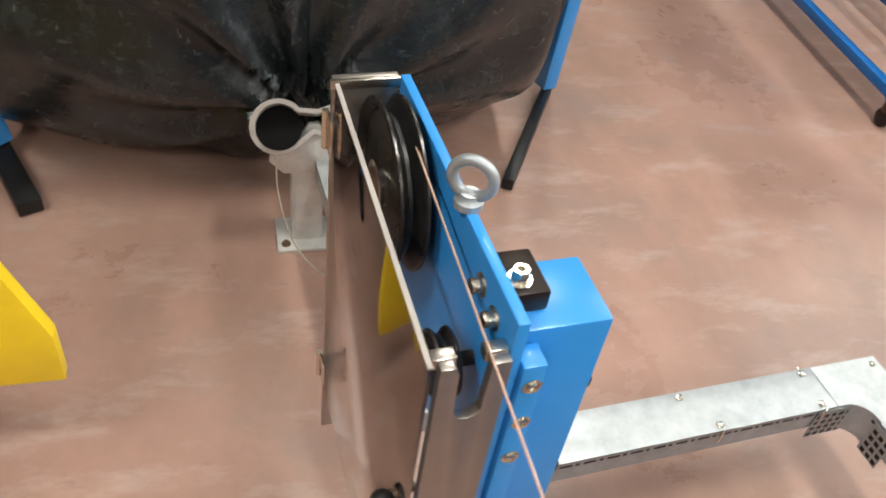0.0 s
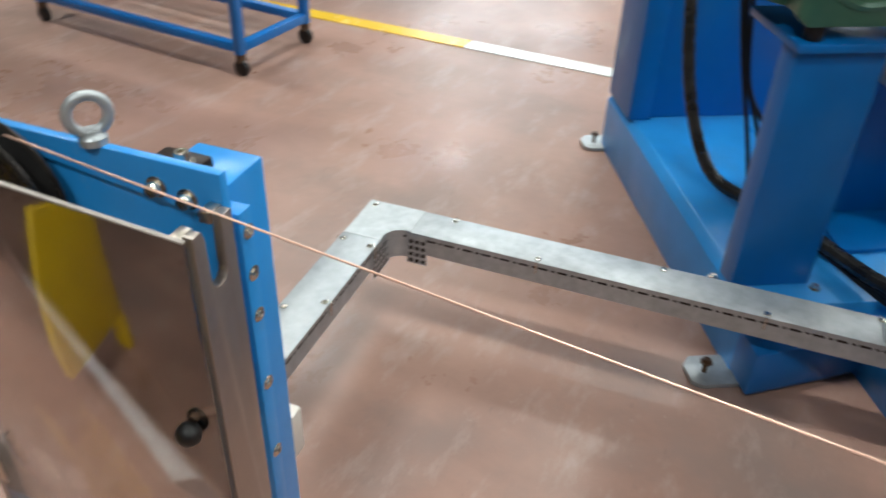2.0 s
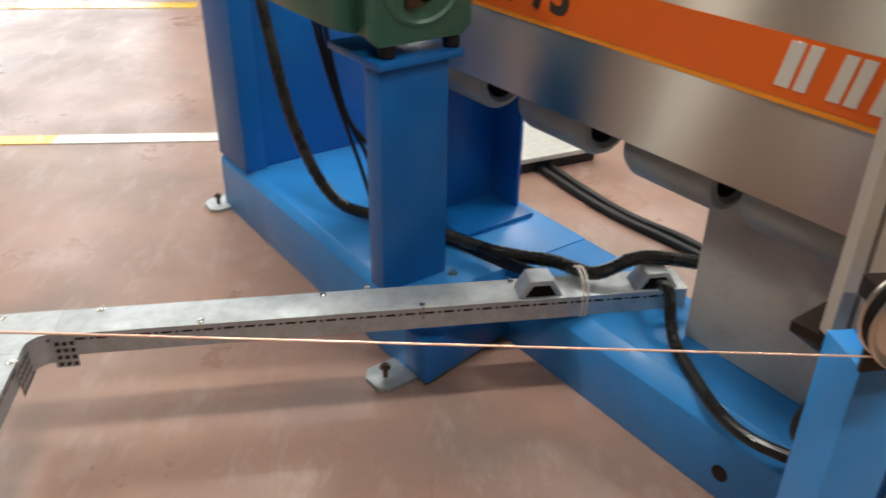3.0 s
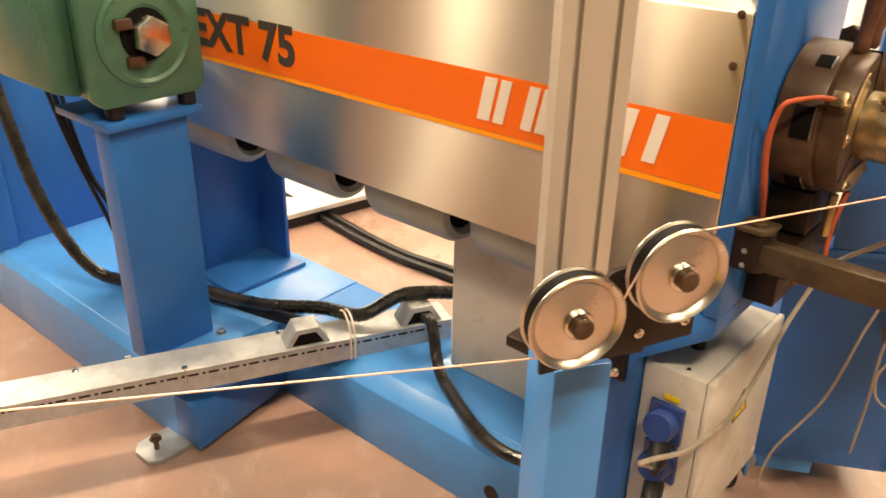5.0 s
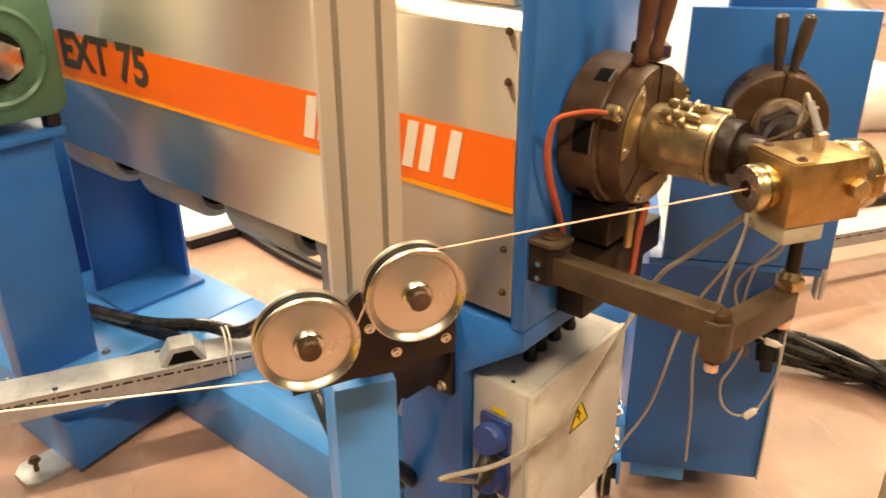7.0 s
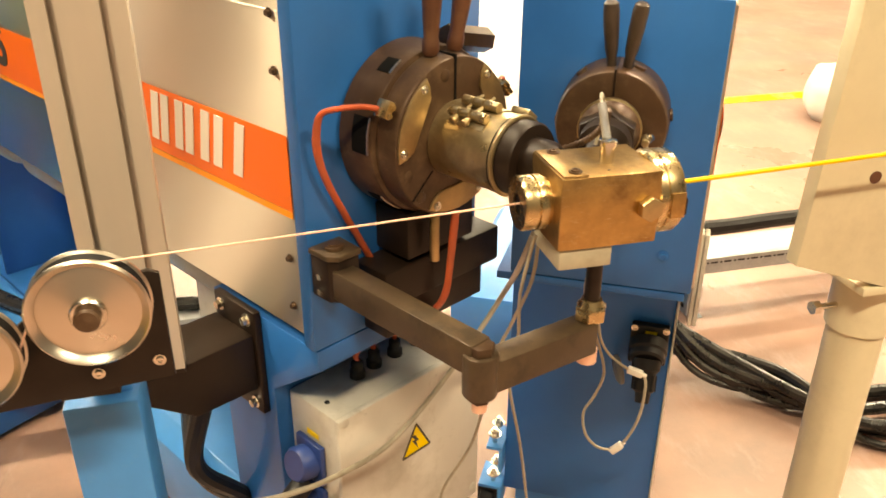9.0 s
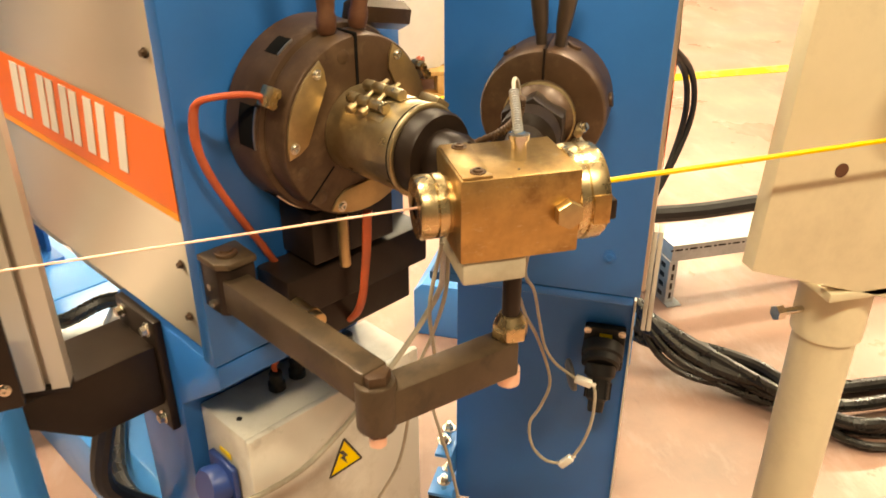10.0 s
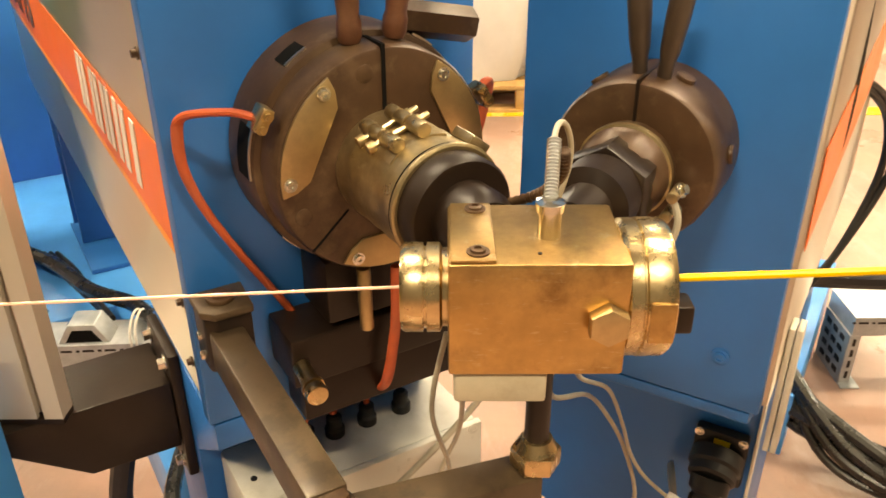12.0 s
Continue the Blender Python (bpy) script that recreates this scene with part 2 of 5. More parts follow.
def lathe(bm, profile, origin, axis, seg=40, closed=True):
    """Turns a profile of (radius, along) about an axis from origin."""
    q = Vector(axis).to_track_quat("Z", "Y").to_matrix()
    rings = []
    for r, h in profile:
        ring = []
        for k in range(seg):
            a = 2 * math.pi * k / seg
            ring.append(bm.verts.new(Vector(origin) + q @ Vector((r * math.cos(a), r * math.sin(a), h))))
        rings.append(ring)
    for a, b in zip(rings, rings[1:]):
        for k in range(seg):
            bm.faces.new((a[k], a[(k + 1) % seg], b[(k + 1) % seg], b[k]))
    if closed:
        bm.faces.new(list(reversed(rings[0])))
        bm.faces.new(rings[-1])
    bmesh.ops.recalc_face_normals(bm, faces=bm.faces)
    return bm


def prism(bm, pts, axis, a, b, bevel=0.0):
    """Extrudes an outline of 2D points along x, y or z from a to b."""
    def at(p, h):
        return {"x": (h, p[0], p[1]), "y": (p[0], h, p[1]), "z": (p[0], p[1], h)}[axis]
    lo = [bm.verts.new(at(p, a)) for p in pts]
    hi = [bm.verts.new(at(p, b)) for p in pts]
    fs = [bm.faces.new(lo), bm.faces.new(list(reversed(hi)))]
    n = len(pts)
    for k in range(n):
        fs.append(bm.faces.new((lo[k], hi[k], hi[(k + 1) % n], lo[(k + 1) % n])))
    bmesh.ops.recalc_face_normals(bm, faces=fs)
    if bevel:
        bmesh.ops.bevel(bm, geom=list({e for f in fs for e in f.edges}), offset=bevel, segments=2, affect="EDGES", profile=0.5)
    return bm


def smooth_path(pts, steps=8):
    pts = [Vector(p) for p in pts]
    out = []
    for k in range(len(pts) - 1):
        p0, p1, p2, p3 = pts[max(k - 1, 0)], pts[k], pts[k + 1], pts[min(k + 2, len(pts) - 1)]
        for j in range(steps):
            t = j / steps
            out.append(0.5 * ((2 * p1) + (p2 - p0) * t + (2 * p0 - 5 * p1 + 4 * p2 - p3) * t * t + (3 * p1 - p0 - 3 * p2 + p3) * t ** 3))
    out.append(pts[-1])
    return out


def hose(bm, pts, r, seg=10, steps=8, ribs=0.0, straight=False):
    path = [Vector(p) for p in pts] if straight else smooth_path(pts, steps)
    rings, side = [], None
    for k, p in enumerate(path):
        d = (path[min(k + 1, len(path) - 1)] - path[max(k - 1, 0)]).normalized()
        if side is None:
            side = d.orthogonal().normalized()
        side = (side - d * side.dot(d)).normalized()
        up = d.cross(side)
        rr = r * (1 + (ribs if k % 2 else -ribs))
        rings.append([bm.verts.new(p + (side * math.cos(2 * math.pi * j / seg) + up * math.sin(2 * math.pi * j / seg)) * rr) for j in range(seg)])
    for a, b in zip(rings, rings[1:]):
        for j in range(seg):
            bm.faces.new((a[j], a[(j + 1) % seg], b[(j + 1) % seg], b[j]))
    bm.faces.new(list(reversed(rings[0])))
    bm.faces.new(rings[-1])
    bmesh.ops.recalc_face_normals(bm, faces=bm.faces)
    return bm


def bolt(bm, p, axis, r=0.006, h=0.006, washer=True):
    """A hexagon head with its washer at p, pointing along axis."""
    p, d = Vector(p), Vector(axis).normalized()
    if washer:
        rod(bm, p, p + d * h * 0.25, r * 1.45, seg=16)
    rod(bm, p + d * h * 0.2, p + d * h * 1.2, r, r * 0.96, seg=6)
    return bm


def cap_screw(bm, p, axis, r=0.006, h=0.007):
    """A socket head cap screw at p."""
    p, d = Vector(p), Vector(axis).normalized()
    rod(bm, p, p + d * 0.0012, r * 1.5, seg=16)
    lathe(bm, [(r, 0.001), (r, h * 0.9), (r * 0.9, h), (r * 0.5, h), (r * 0.5, h * 0.55), (0.0002, h * 0.55)], p, d, 14)
    return bm


def part(name, bm, material_, parent=None, label="", smooth=35, kind=""):
    me = bpy.data.meshes.new(name)
    bm.to_mesh(me)
    bm.free()
    me.materials.append(material_)
    if smooth:
        me.polygons.foreach_set("use_smooth", [True] * len(me.polygons))
        me.set_sharp_from_angle(angle=radians(smooth))
    ob = new(name, me)
    if parent is not None:
        ob.parent = parent
    if label or kind:
        tagged(ob, label, kind=kind)
    return ob


def thing(name, m, label, category, group="", kind=""):
    ob = new(name)
    ob.empty_display_size = 0.1
    ob.matrix_world = m
    return tagged(ob, label, category, group, kind)


def B():
    return bmesh.new()


AXIS = pose(0.30, -1.29, 0, 0, 0, 31)       # main extruder: x back along the barrel, y to its left
AXIS2 = pose(0.30, -1.29, 0, 0, 0, -30)     # second extruder
WIRE_X, WIRE_Z = 0.302, 1.040
AZ = 1.060                                   # height of the barrels

# ---- the hall ----
def hall():
    bm = box(B(), -7, 13, -13, 11, -0.2, 0.0)
    tagged(part("floor", bm, M["floor"]), "worn brick-red painted factory floor with scuffs, stains and painted-in soft shadow", "floor", kind="structure")
    for x0, x1, y0, y1, mat, colour in ((3.15, 3.25, 1.48, 6.0, "yellow_line", "yellow"), (3.15, 3.25, 0.0, 1.478, "white_line", "white"), (5.70, 5.86, 1.30, 6.0, "yellow_line", "yellow"), (3.80, 3.92, -9.0, -1.0, "yellow_line", "yellow")):
        bm = box(B(), x0, x1, y0, y1, 0.0, 0.004)
        tagged(part("floor_line", bm, M[mat]), colour + " painted walkway line on the factory floor", "floor line", kind="structure")
    # Unseen walls and ceiling close the hall; their dark tone cuts bounced light.
    for nm, q in (("wall_north", (-7.2, 13.2, 11, 11.2)), ("wall_south", (-7.2, 13.2, -13.2, -13)), ("wall_west", (-7.2, -7, -13, 11)), ("wall_east", (13, 13.2, -13, 11))):
        tagged(part(nm, box(B(), *q, -0.2, CEIL), M["wall"]), "plain painted factory wall out of view, dark to cut bounced light", "wall", kind="structure")
    tagged(part("ceiling", box(B(), -7.2, 13.2, -13.2, 11.2, CEIL, CEIL + 0.2), M["wall"]), "plain factory ceiling out of view, dark to cut bounced light", "ceiling", kind="structure")
    for x0 in (-3.0, 1.5, 6.0, 10.5):
        for y in (-8.5, -4.0, 0.5, 5.0):
            if x0 < 0 and (y > 2 or y < -6):
                continue
            x = x0 + 0.85 if y > 2 else x0
            lamp = thing("ceiling_lamp", pose(x, y, CEIL - 0.25), "long white fluorescent ceiling lamp", "lamp", "ceiling lamps")
            bm = prism(B(), [(-0.16, 0.03), (0.16, 0.03), (0.10, 0.10), (-0.10, 0.10)], "y", -0.8, 0.8)
            part("housing", bm, M["box_paint"], lamp)
            for yy in (-0.6, 0.6):
                part("hanger", rod(B(), (0, yy, 0.09), (0, yy, 0.25), 0.008, seg=8), M["steel"], lamp)
            area_lamp("lamp_light", pose(x, y, CEIL - 0.23), 0.30, 1.6, LAMP_W, (1.0, 0.96, 0.89))
    for k, y in enumerate((-4.5, 0.5, 5.0)):
        wn = thing("window_%d" % (k + 1), pose(12.98, y, 2.6), "tall bright factory window in the end wall", "window", kind="structure")
        part("pane", box(B(), -0.02, 0.0, -1.6, 1.6, -1.6, 1.6), M["day"], wn, "bright daylit pane", 0)
        for yy in (-1.65, -0.55, 0.55, 1.65):
            part("mullion", box(B(), -0.06, -0.021, yy - 0.04, yy + 0.04, -1.66, 1.66), M["wall"], wn)


day = bpy.data.materials.new("daylit_glass")
day.use_nodes = True
day.node_tree.nodes["Principled BSDF"].inputs["Emission Color"].default_value = (0.86, 0.93, 1.0, 1)
day.node_tree.nodes["Principled BSDF"].inputs["Emission Strength"].default_value = 9.0
M["day"] = day
hall()


# ---- main extruder ----
def letter_bars(bm, x0, w, z0, z1, y, slant=0.0):
    """One plain slanted block of an emblem, lying on the side panel; x runs to the back."""
    prism(bm, [(x0, z0), (x0 - w, z0), (x0 - w - slant, z1), (x0 - slant, z1)], "y", y, y + 0.0012)


def extruder_casing(name, ex, h, x0, x1):
    """Brushed cover of half width h between x0 and x1, its top edges bent in."""
    outline = [(-h, 0.755), (h, 0.755), (h, 1.235), (h - 0.03, 1.257), (-h + 0.03, 1.257), (-h, 1.235)]
    return part(name, prism(B(), outline, "x", x0, x1, 0.003), M["steel_brushed"], ex, "brushed stainless steel cover")


def main_extruder():
    ex = thing("extruder", AXIS, "large blue extruder with brushed steel cover, orange stripe and green gearbox", "extruder")
    cs = extruder_casing("cover", ex, 0.1785, 0.374, 1.96)
    y = 0.1797
    part("stripe", box(B(), 0.376, 1.95, y, y + 0.0008, 0.958, 1.070), M["orange"], cs, "bright orange stripe", 0)
    part("stripe_edge", box(B(), 0.376, 1.95, y, y + 0.0008, 0.947, 0.957), M["orange_edge"], cs, "amber line under the stripe", 0)
    # emblem as plain blocks
    xs = [(0.872, 0.029), (0.834, 0.088), (0.738, 0.070), (0.660, 0.070), (0.576, 0.080)]
    for x0, w in xs:
        bm = B()
        t = y + 0.001
        if w < 0.05:
            letter_bars(bm, x0, w, 0.978, 1.062, t, 0.018)
        else:
            letter_bars(bm, x0, 0.024, 0.978, 1.062, t, 0.018)
            letter_bars(bm, x0 - w + 0.024, 0.024, 0.978, 1.062, t, 0.018)
        part("emblem_block", bm, M["white_vinyl"], cs, "", 0)
    cu = bpy.data.curves.new("lettering", "FONT")
    cu.body, cu.size, cu.align_x, cu.extrude = "EXT 75", 0.118, "LEFT", 0.0004
    cu.offset = 0.0042
    tmp = new("tmp_text", cu)
    me = bpy.data.meshes.new_from_object(tmp.evaluated_get(bpy.context.evaluated_depsgraph_get()))
    bpy.data.objects.remove(tmp)
    me.transform(pose(1.812, y + 0.0016, 0.988, 90, 0, 180) @ Matrix.Diagonal((1.12, 1.06, 1, 1)))
    me.materials.append(M["black_vinyl"])
    tx = new("lettering", me)
    tx.parent = cs
    tagged(tx, "black model lettering EXT 75")
    for z in (0.80, 0.88, 1.157, 1.232):
        part("cover_screw", bolt(B(), (0.392, y, z), (0, 1, 0), 0.0045, 0.005), M["dark_steel"], cs)
    part("top_lid", box(B(), 0.42, 1.5, -0.13, 0.13, 1.258, 1.30, 0.004), M["steel_brushed"], cs)
    # front plate and pedestal
    bm = box(B(), 0.345, 0.372, -0.172, 0.1815, 0.737, 1.62, 0.003)
    part("front_plate", bm, M["blue"], ex, "blue painted steel front plate")
    bm = prism(B(), [(0.346, 0.735), (0.640, 0.735), (0.640, 0.02), (0.478, 0.02), (0.478, 0.600), (0.346, 0.698)], "y", -0.172, 0.1765, 0.002)
    part("pedestal", bm, M["blue"], ex)
    # base beams
    bm = prism(B(), [(-0.168, 0.0), (0.168, 0.0), (0.168, 0.178), (0.128, 0.220), (-0.168, 0.220)], "x", 0.642, 1.598, 0.003)
    bs = part("front_base", bm, M["blue_light"], ex, "light blue painted base beam")
    # Dark disc stands for the shade in the lifting hole.
    part("lifting_hole", rod(B(), (0.80, 0.160, 0.075), (0.80, 0.1695, 0.075), 0.021), M["black_steel"], bs)
    bm = prism(B(), [(-0.168, 0.0), (0.50, 0.0), (0.50, 0.196), (0.475, 0.222), (-0.168, 0.222)], "x", 1.60, 2.86, 0.003)
    rb = part("rear_base", bm, M["blue_light"], ex, "light blue painted base frame")
    bm = prism(B(), [(1.50, 0.50), (1.60, 0.50), (1.60, 0.18), (1.56, 0.16)], "z", 0.02, 0.15, 0.002)
    part("gusset", bm, M["blue"], ex)
    for x, yy in ((1.598, 0.568), (2.86, 0.53)):
        bm = prism(B(), [(x - 0.05, yy - 0.08), (x + 0.06, yy - 0.08), (x + 0.06, yy + 0.02), (x + 0.03, yy + 0.045), (x - 0.03, yy + 0.045), (x - 0.05, yy + 0.02)], "z", 0.0, 0.014, 0.002)
        ft = part("foot_plate", bm, M["galv"], ex, "bare steel foot plate")
        part("anchor_bolt", bolt(rod(B(), (x, yy, 0.013), (x, yy, 0.055), 0.007), (x, yy, 0.045), (0, 0, 1), 0.011, 0.010), M["dark_steel"], ft)
    # gearbox column
    part("gearbox_column", box(B(), 1.680, 1.750, 0.308, 0.515, 0.223, 0.8505, 0.004), M["blue"], ex, "blue painted steel column")
    part("column_plate", box(B(), 1.655, 1.90, 0.280, 0.530, 0.851, 0.871, 0.003), M["blue"], ex)
    for x, yy in ((1.72, 0.545), (1.66, 0.298)):
        part("column_bolt", bolt(B(), (x, yy, 0.222), (0, 0, 1), 0.010, 0.010), M["chrome"], ex)
    # rear column and back channel
    part("rear_column", box(B(), 1.86, 2.16, -0.118, -0.105, 0.238, 0.76, 0.002), M["blue"], ex)
    part("column_web", box(B(), 1.985, 1.998, -0.104, 0.14, 0.238, 0.76, 0.002), M["blue"], ex)
    part("column_web", box(B(), 2.145, 2.16, -0.104, 0.14, 0.238, 0.76, 0.002), M["blue"], ex)
    part("column_foot", box(B(), 1.80, 2.16, -0.13, 0.15, 0.2235, 0.237, 0.002), M["blue"], ex)
    part("back_channel", box(B(), 2.62, 2.86, 0.42, 0.50, 0.223, 1.30, 0.004), M["blue"], ex)
    part("back_panel", box(B(), 2.64, 2.66, -0.17, 0.419, 0.223, 1.30, 0.002), M["blue"], ex)
    # gearbox
    gb = part("gearbox", prism(B(), [(0.30, 0.892), (0.54, 0.892), (0.565, 0.915), (0.565, 1.20), (0.54, 1.225), (0.30, 1.225), (0.275, 1.20), (0.275, 0.915)], "x", 1.630, 1.660, 0.006), M["green"], ex, "green painted cast gearbox")
    gb.location = (0.030, -0.018, 0.012)
    part("gearbox_body", box(B(), 1.661, 2.10, 0.30, 0.55, 0.90, 1.24, 0.02), M["green"], gb)
    part("gearbox_rib", prism(B(), [(0.552, 0.91), (0.62, 0.93), (0.62, 1.18), (0.552, 1.2)], "x", 1.70, 2.08, 0.01), M["green"], gb)
    bm = lathe(B(), [(0.118, 0.0), (0.118, 0.006), (0.108, 0.010), (0.100, 0.004), (0.066, 0.004), (0.062, -0.004), (0.002, -0.004)], (1.632, 0.42, 1.045), (-1, 0, 0), 40)
    part("bearing_cover", bm, M["green"], gb)
    part("shaft_bore", rod(B(), (1.6365, 0.42, 1.045), (1.626, 0.42, 1.045), 0.060, seg=32), M["recess_shade"], gb, "black disc for the shaded shaft bore")
    part("shaft_nut", rod(B(), (1.635, 0.42, 1.045), (1.588, 0.42, 1.045), 0.045, seg=6, bevel=0.003), M["chrome"], gb, "bright hexagonal shaft nut")
    for yy, z in ((0.475, 1.075), (0.455, 0.99)):
        part("retainer", box(B(), 1.612, 1.630, yy - 0.02, yy + 0.02, z - 0.012, z + 0.012, 0.003), M["dark_steel"], gb)
    for yy in (0.315, 0.505):
        part("rubber_mount", rod(B(), (1.66, yy, 0.859), (1.66, yy, 0.90), 0.022, seg=18, bevel=0.002), M["rubber"], gb, "black rubber mount")
    # blower boxes beneath the cover
    for x in (0.66, 0.98, 1.35, 1.75):
        bm = lathe(B(), [(0.050, 0.022), (0.064, 0.0), (0.078, 0.006), (0.086, 0.020), (0.086, 0.235), (0.078, 0.252), (0.03, 0.26)], (x, 0.062, 0.725), (1, 0, 0), 36)
        box(bm, x + 0.03, x + 0.23, -0.11, 0.06, 0.66, 0.752, 0.004)
        bl = part("blower", bm, M["grey_blower"], ex, "grey barrel cooling blower")
        part("blower_inlet", rod(B(), (x + 0.012, 0.062, 0.725), (x + 0.020, 0.062, 0.725), 0.052, seg=28), M["recess_shade"], bl, "black disc for the shaded blower inlet")
    part("motor_cabinet", box(B(), 0.66, 1.085, -0.15, -0.015, 0.221, 0.64, 0.004), M["box_paint"], ex, "pale grey sheet metal cabinet")
    # barrel front: split clamp ring
    CY = -0.003

    def arc_patch(x0, x1, r0, r1, a0, a1, n=8):
        """A curved block on the ring between two angles."""
        g = B()
        rows = []
        for k in range(n + 1):
            a = radians(a0 + (a1 - a0) * k / n)
            c, d = math.cos(a), math.sin(a)
            rows.append([g.verts.new((x, CY + r * c, AZ + r * d)) for x, r in ((x0, r0), (x1, r0), (x1, r1), (x0, r1))])
        for p, q in zip(rows, rows[1:]):
            for j in range(4):
                g.faces.new((p[j], p[(j + 1) % 4], q[(j + 1) % 4], q[j]))
        g.faces.new(rows[0])
        g.faces.new(list(reversed(rows[-1])))
        bmesh.ops.recalc_face_normals(g, faces=g.faces)
        return g
    prof = [(0.050, 0.0), (0.1075, 0.0), (0.1105, -0.0012), (0.1125, -0.0045), (0.1140, -0.034), (0.1130, -0.0355), (0.1130, -0.037), (0.1190, -0.039), (0.1205, -0.042), (0.1220, -0.103), (0.1200, -0.105), (0.05, -0.105)]
    bm = lathe(B(), prof, (0.236, CY, AZ), (-1, 0, 0), 72, False)
    rg = part("clamp_ring", bm, M["dark_steel"], ex, "heat-darkened steel split clamp ring")
    part("ring_joint", box(B(), 0.2350, 0.342, CY - 0.002, CY + 0.002, AZ + 0.052, AZ + 0.1150), M["recess_shade"], rg)
    for a0 in (222, 318):
        g = box(B(), 0.2352, 0.2366, -0.0010, 0.0010, 0.058, 0.1115)
        g.transform(Matrix.Translation((0, CY, AZ)) @ Matrix.Rotation(radians(a0 - 90), 4, "X"))
        part("ring_joint", g, M["recess_shade"], rg)
    for a0, a1, x0, x1 in ((51, 63, 0.284, 0.308), (-4, 20, 0.282, 0.312), (118, 130, 0.284, 0.308), (156, 178, 0.290, 0.316), (-62, -40, 0.290, 0.316)):
        # Each slot is a black patch in place of a shaded opening.
        part("ring_slot", arc_patch(x0, x1, 0.112, 0.1225, a0, a1), M["recess_shade"], rg, "black patch for the shaded slot in the ring", 0)
        part("slot_lip", arc_patch(x0 - 0.002, x0, 0.118, 0.1226, a0, a1), M["steel"], rg, "", 0)
    for a0, r in ((78, 0.092), (-22, 0.096), (205, 0.092), (-48, 0.098)):
        a = radians(a0)
        part("ring_plug", lathe(B(), [(0.0085, -0.001), (0.0085, 0.0006), (0.0078, 0.0010), (0.0002, 0.0010)], (0.236, CY + r * math.cos(a), AZ + r * math.sin(a)), (-1, 0, 0), 20), M["dark_steel"], rg)
    for a0 in (26, 154, 266):
        out = []
        for k in range(9):
            a = radians(a0 - 33 + 66 * k / 8)
            out.append((CY + 0.1085 * math.cos(a), AZ + 0.1085 * math.sin(a)))
        # straight inner edge, corners cut round
        e0, e1 = radians(a0 + 27), radians(a0 - 27)
        out += [(CY + 0.094 * math.cos(radians(a0 + 32)), AZ + 0.094 * math.sin(radians(a0 + 32))), (CY + 0.080 * math.cos(e0), AZ + 0.080 * math.sin(e0)),
                (CY + 0.080 * math.cos(e1), AZ + 0.080 * math.sin(e1)), (CY + 0.094 * math.cos(radians(a0 - 32)), AZ + 0.094 * math.sin(radians(a0 - 32)))]
        part("cover_flap", prism(B(), out, "x", 0.2325, 0.2358, 0.0008), M["copper_plate"], rg, "brown cover plate")
        for da in (-26, 26):
            a = radians(a0 + da)
            part("flap_screw", cap_screw(B(), (0.2325, CY + 0.100 * math.cos(a), AZ + 0.100 * math.sin(a)), (-1, 0, 0), 0.0046, 0.004), M["chrome"], rg)
    for yy, lean, xx in ((0.016, 0.06, 0.264), (-0.028, -0.10, 0.262)):
        bm = lathe(B(), [(0.0095, 0.0), (0.0118, 0.006), (0.0118, 0.018), (0.0100, 0.024), (0.0112, 0.040), (0.0140, 0.080), (0.0148, 0.120), (0.0125, 0.135)], (xx, yy, AZ + 0.113), (-0.10, lean, 1.0), 18)
        part("lever_handle", bm, M["wood_handle"], rg, "brown clamp lever handle")
    part("clamp_bolt", rod(B(), (0.300, -0.050, AZ + 0.122), (0.300, -0.138, AZ + 0.104), 0.0185, seg=6, bevel=0.002), M["dark_steel"], rg)
    part("ring_support", box(B(), 0.272, 0.344, -0.085, 0.055, 0.873, AZ - 0.112, 0.004), M["black_steel"], rg)
    # barrel nose with its heater band
    bm = B()
    rows = []
    for i in range(25):
        x = 0.2355 - 0.1145 * i / 24
        row = []
        for k in range(72):
            a = 2 * math.pi * k / 72
            dent = noise.noise(Vector((x * 55, math.cos(a) * 2.4, math.sin(a) * 2.4))) * 0.0013 + noise.noise(Vector((x * 160, math.cos(a) * 6, math.sin(a) * 6 + 9))) * 0.0005
            r = 0.0535 + (dent if 0 < i < 23 else 0.0)
            row.append(bm.verts.new((x, CY + r * math.cos(a), AZ + r * math.sin(a))))
        rows.append(row)
    for p, q in zip(rows, rows[1:]):
        for k in range(72):
            bm.faces.new((p[k], p[(k + 1) % 72], q[(k + 1) % 72], q[k]))
    bm.faces.new(rows[-1])
    bmesh.ops.recalc_face_normals(bm, faces=bm.faces)
    hb = part("heater_band", bm, M["sheet"], ex, "crumpled brass-coloured heater band", 50)
    bm = lathe(B(), [(0.0500, 0.0), (0.0500, 0.020), (0.0475, 0.024), (0.032, 0.0245), (0.0320, 0.050), (0.026, 0.062)], (0.121, CY, AZ), (-1, 0, 0), 48)
    part("barrel_nose", bm, M["black_steel"], ex, "blackened steel barrel nose")
    part("band_bead", lathe(B(), [(0.0530, 0.0), (0.0552, 0.0012), (0.0556, 0.0030), (0.0552, 0.0048), (0.0530, 0.006)], (0.1265, CY, AZ), (-1, 0, 0), 56, False), M["sheet"], hb)
    part("band_seam", lathe(B(), [(0.0536, 0.0), (0.0541, 0.0004), (0.0541, 0.0016), (0.0536, 0.002)], (0.1295, CY, AZ), (-1, 0, 0), 56, False), M["recess_shade"], hb)

    def on_band(x, ang, r):
        a = radians(ang)
        return Vector((x, CY + r * math.cos(a), AZ + r * math.sin(a)))
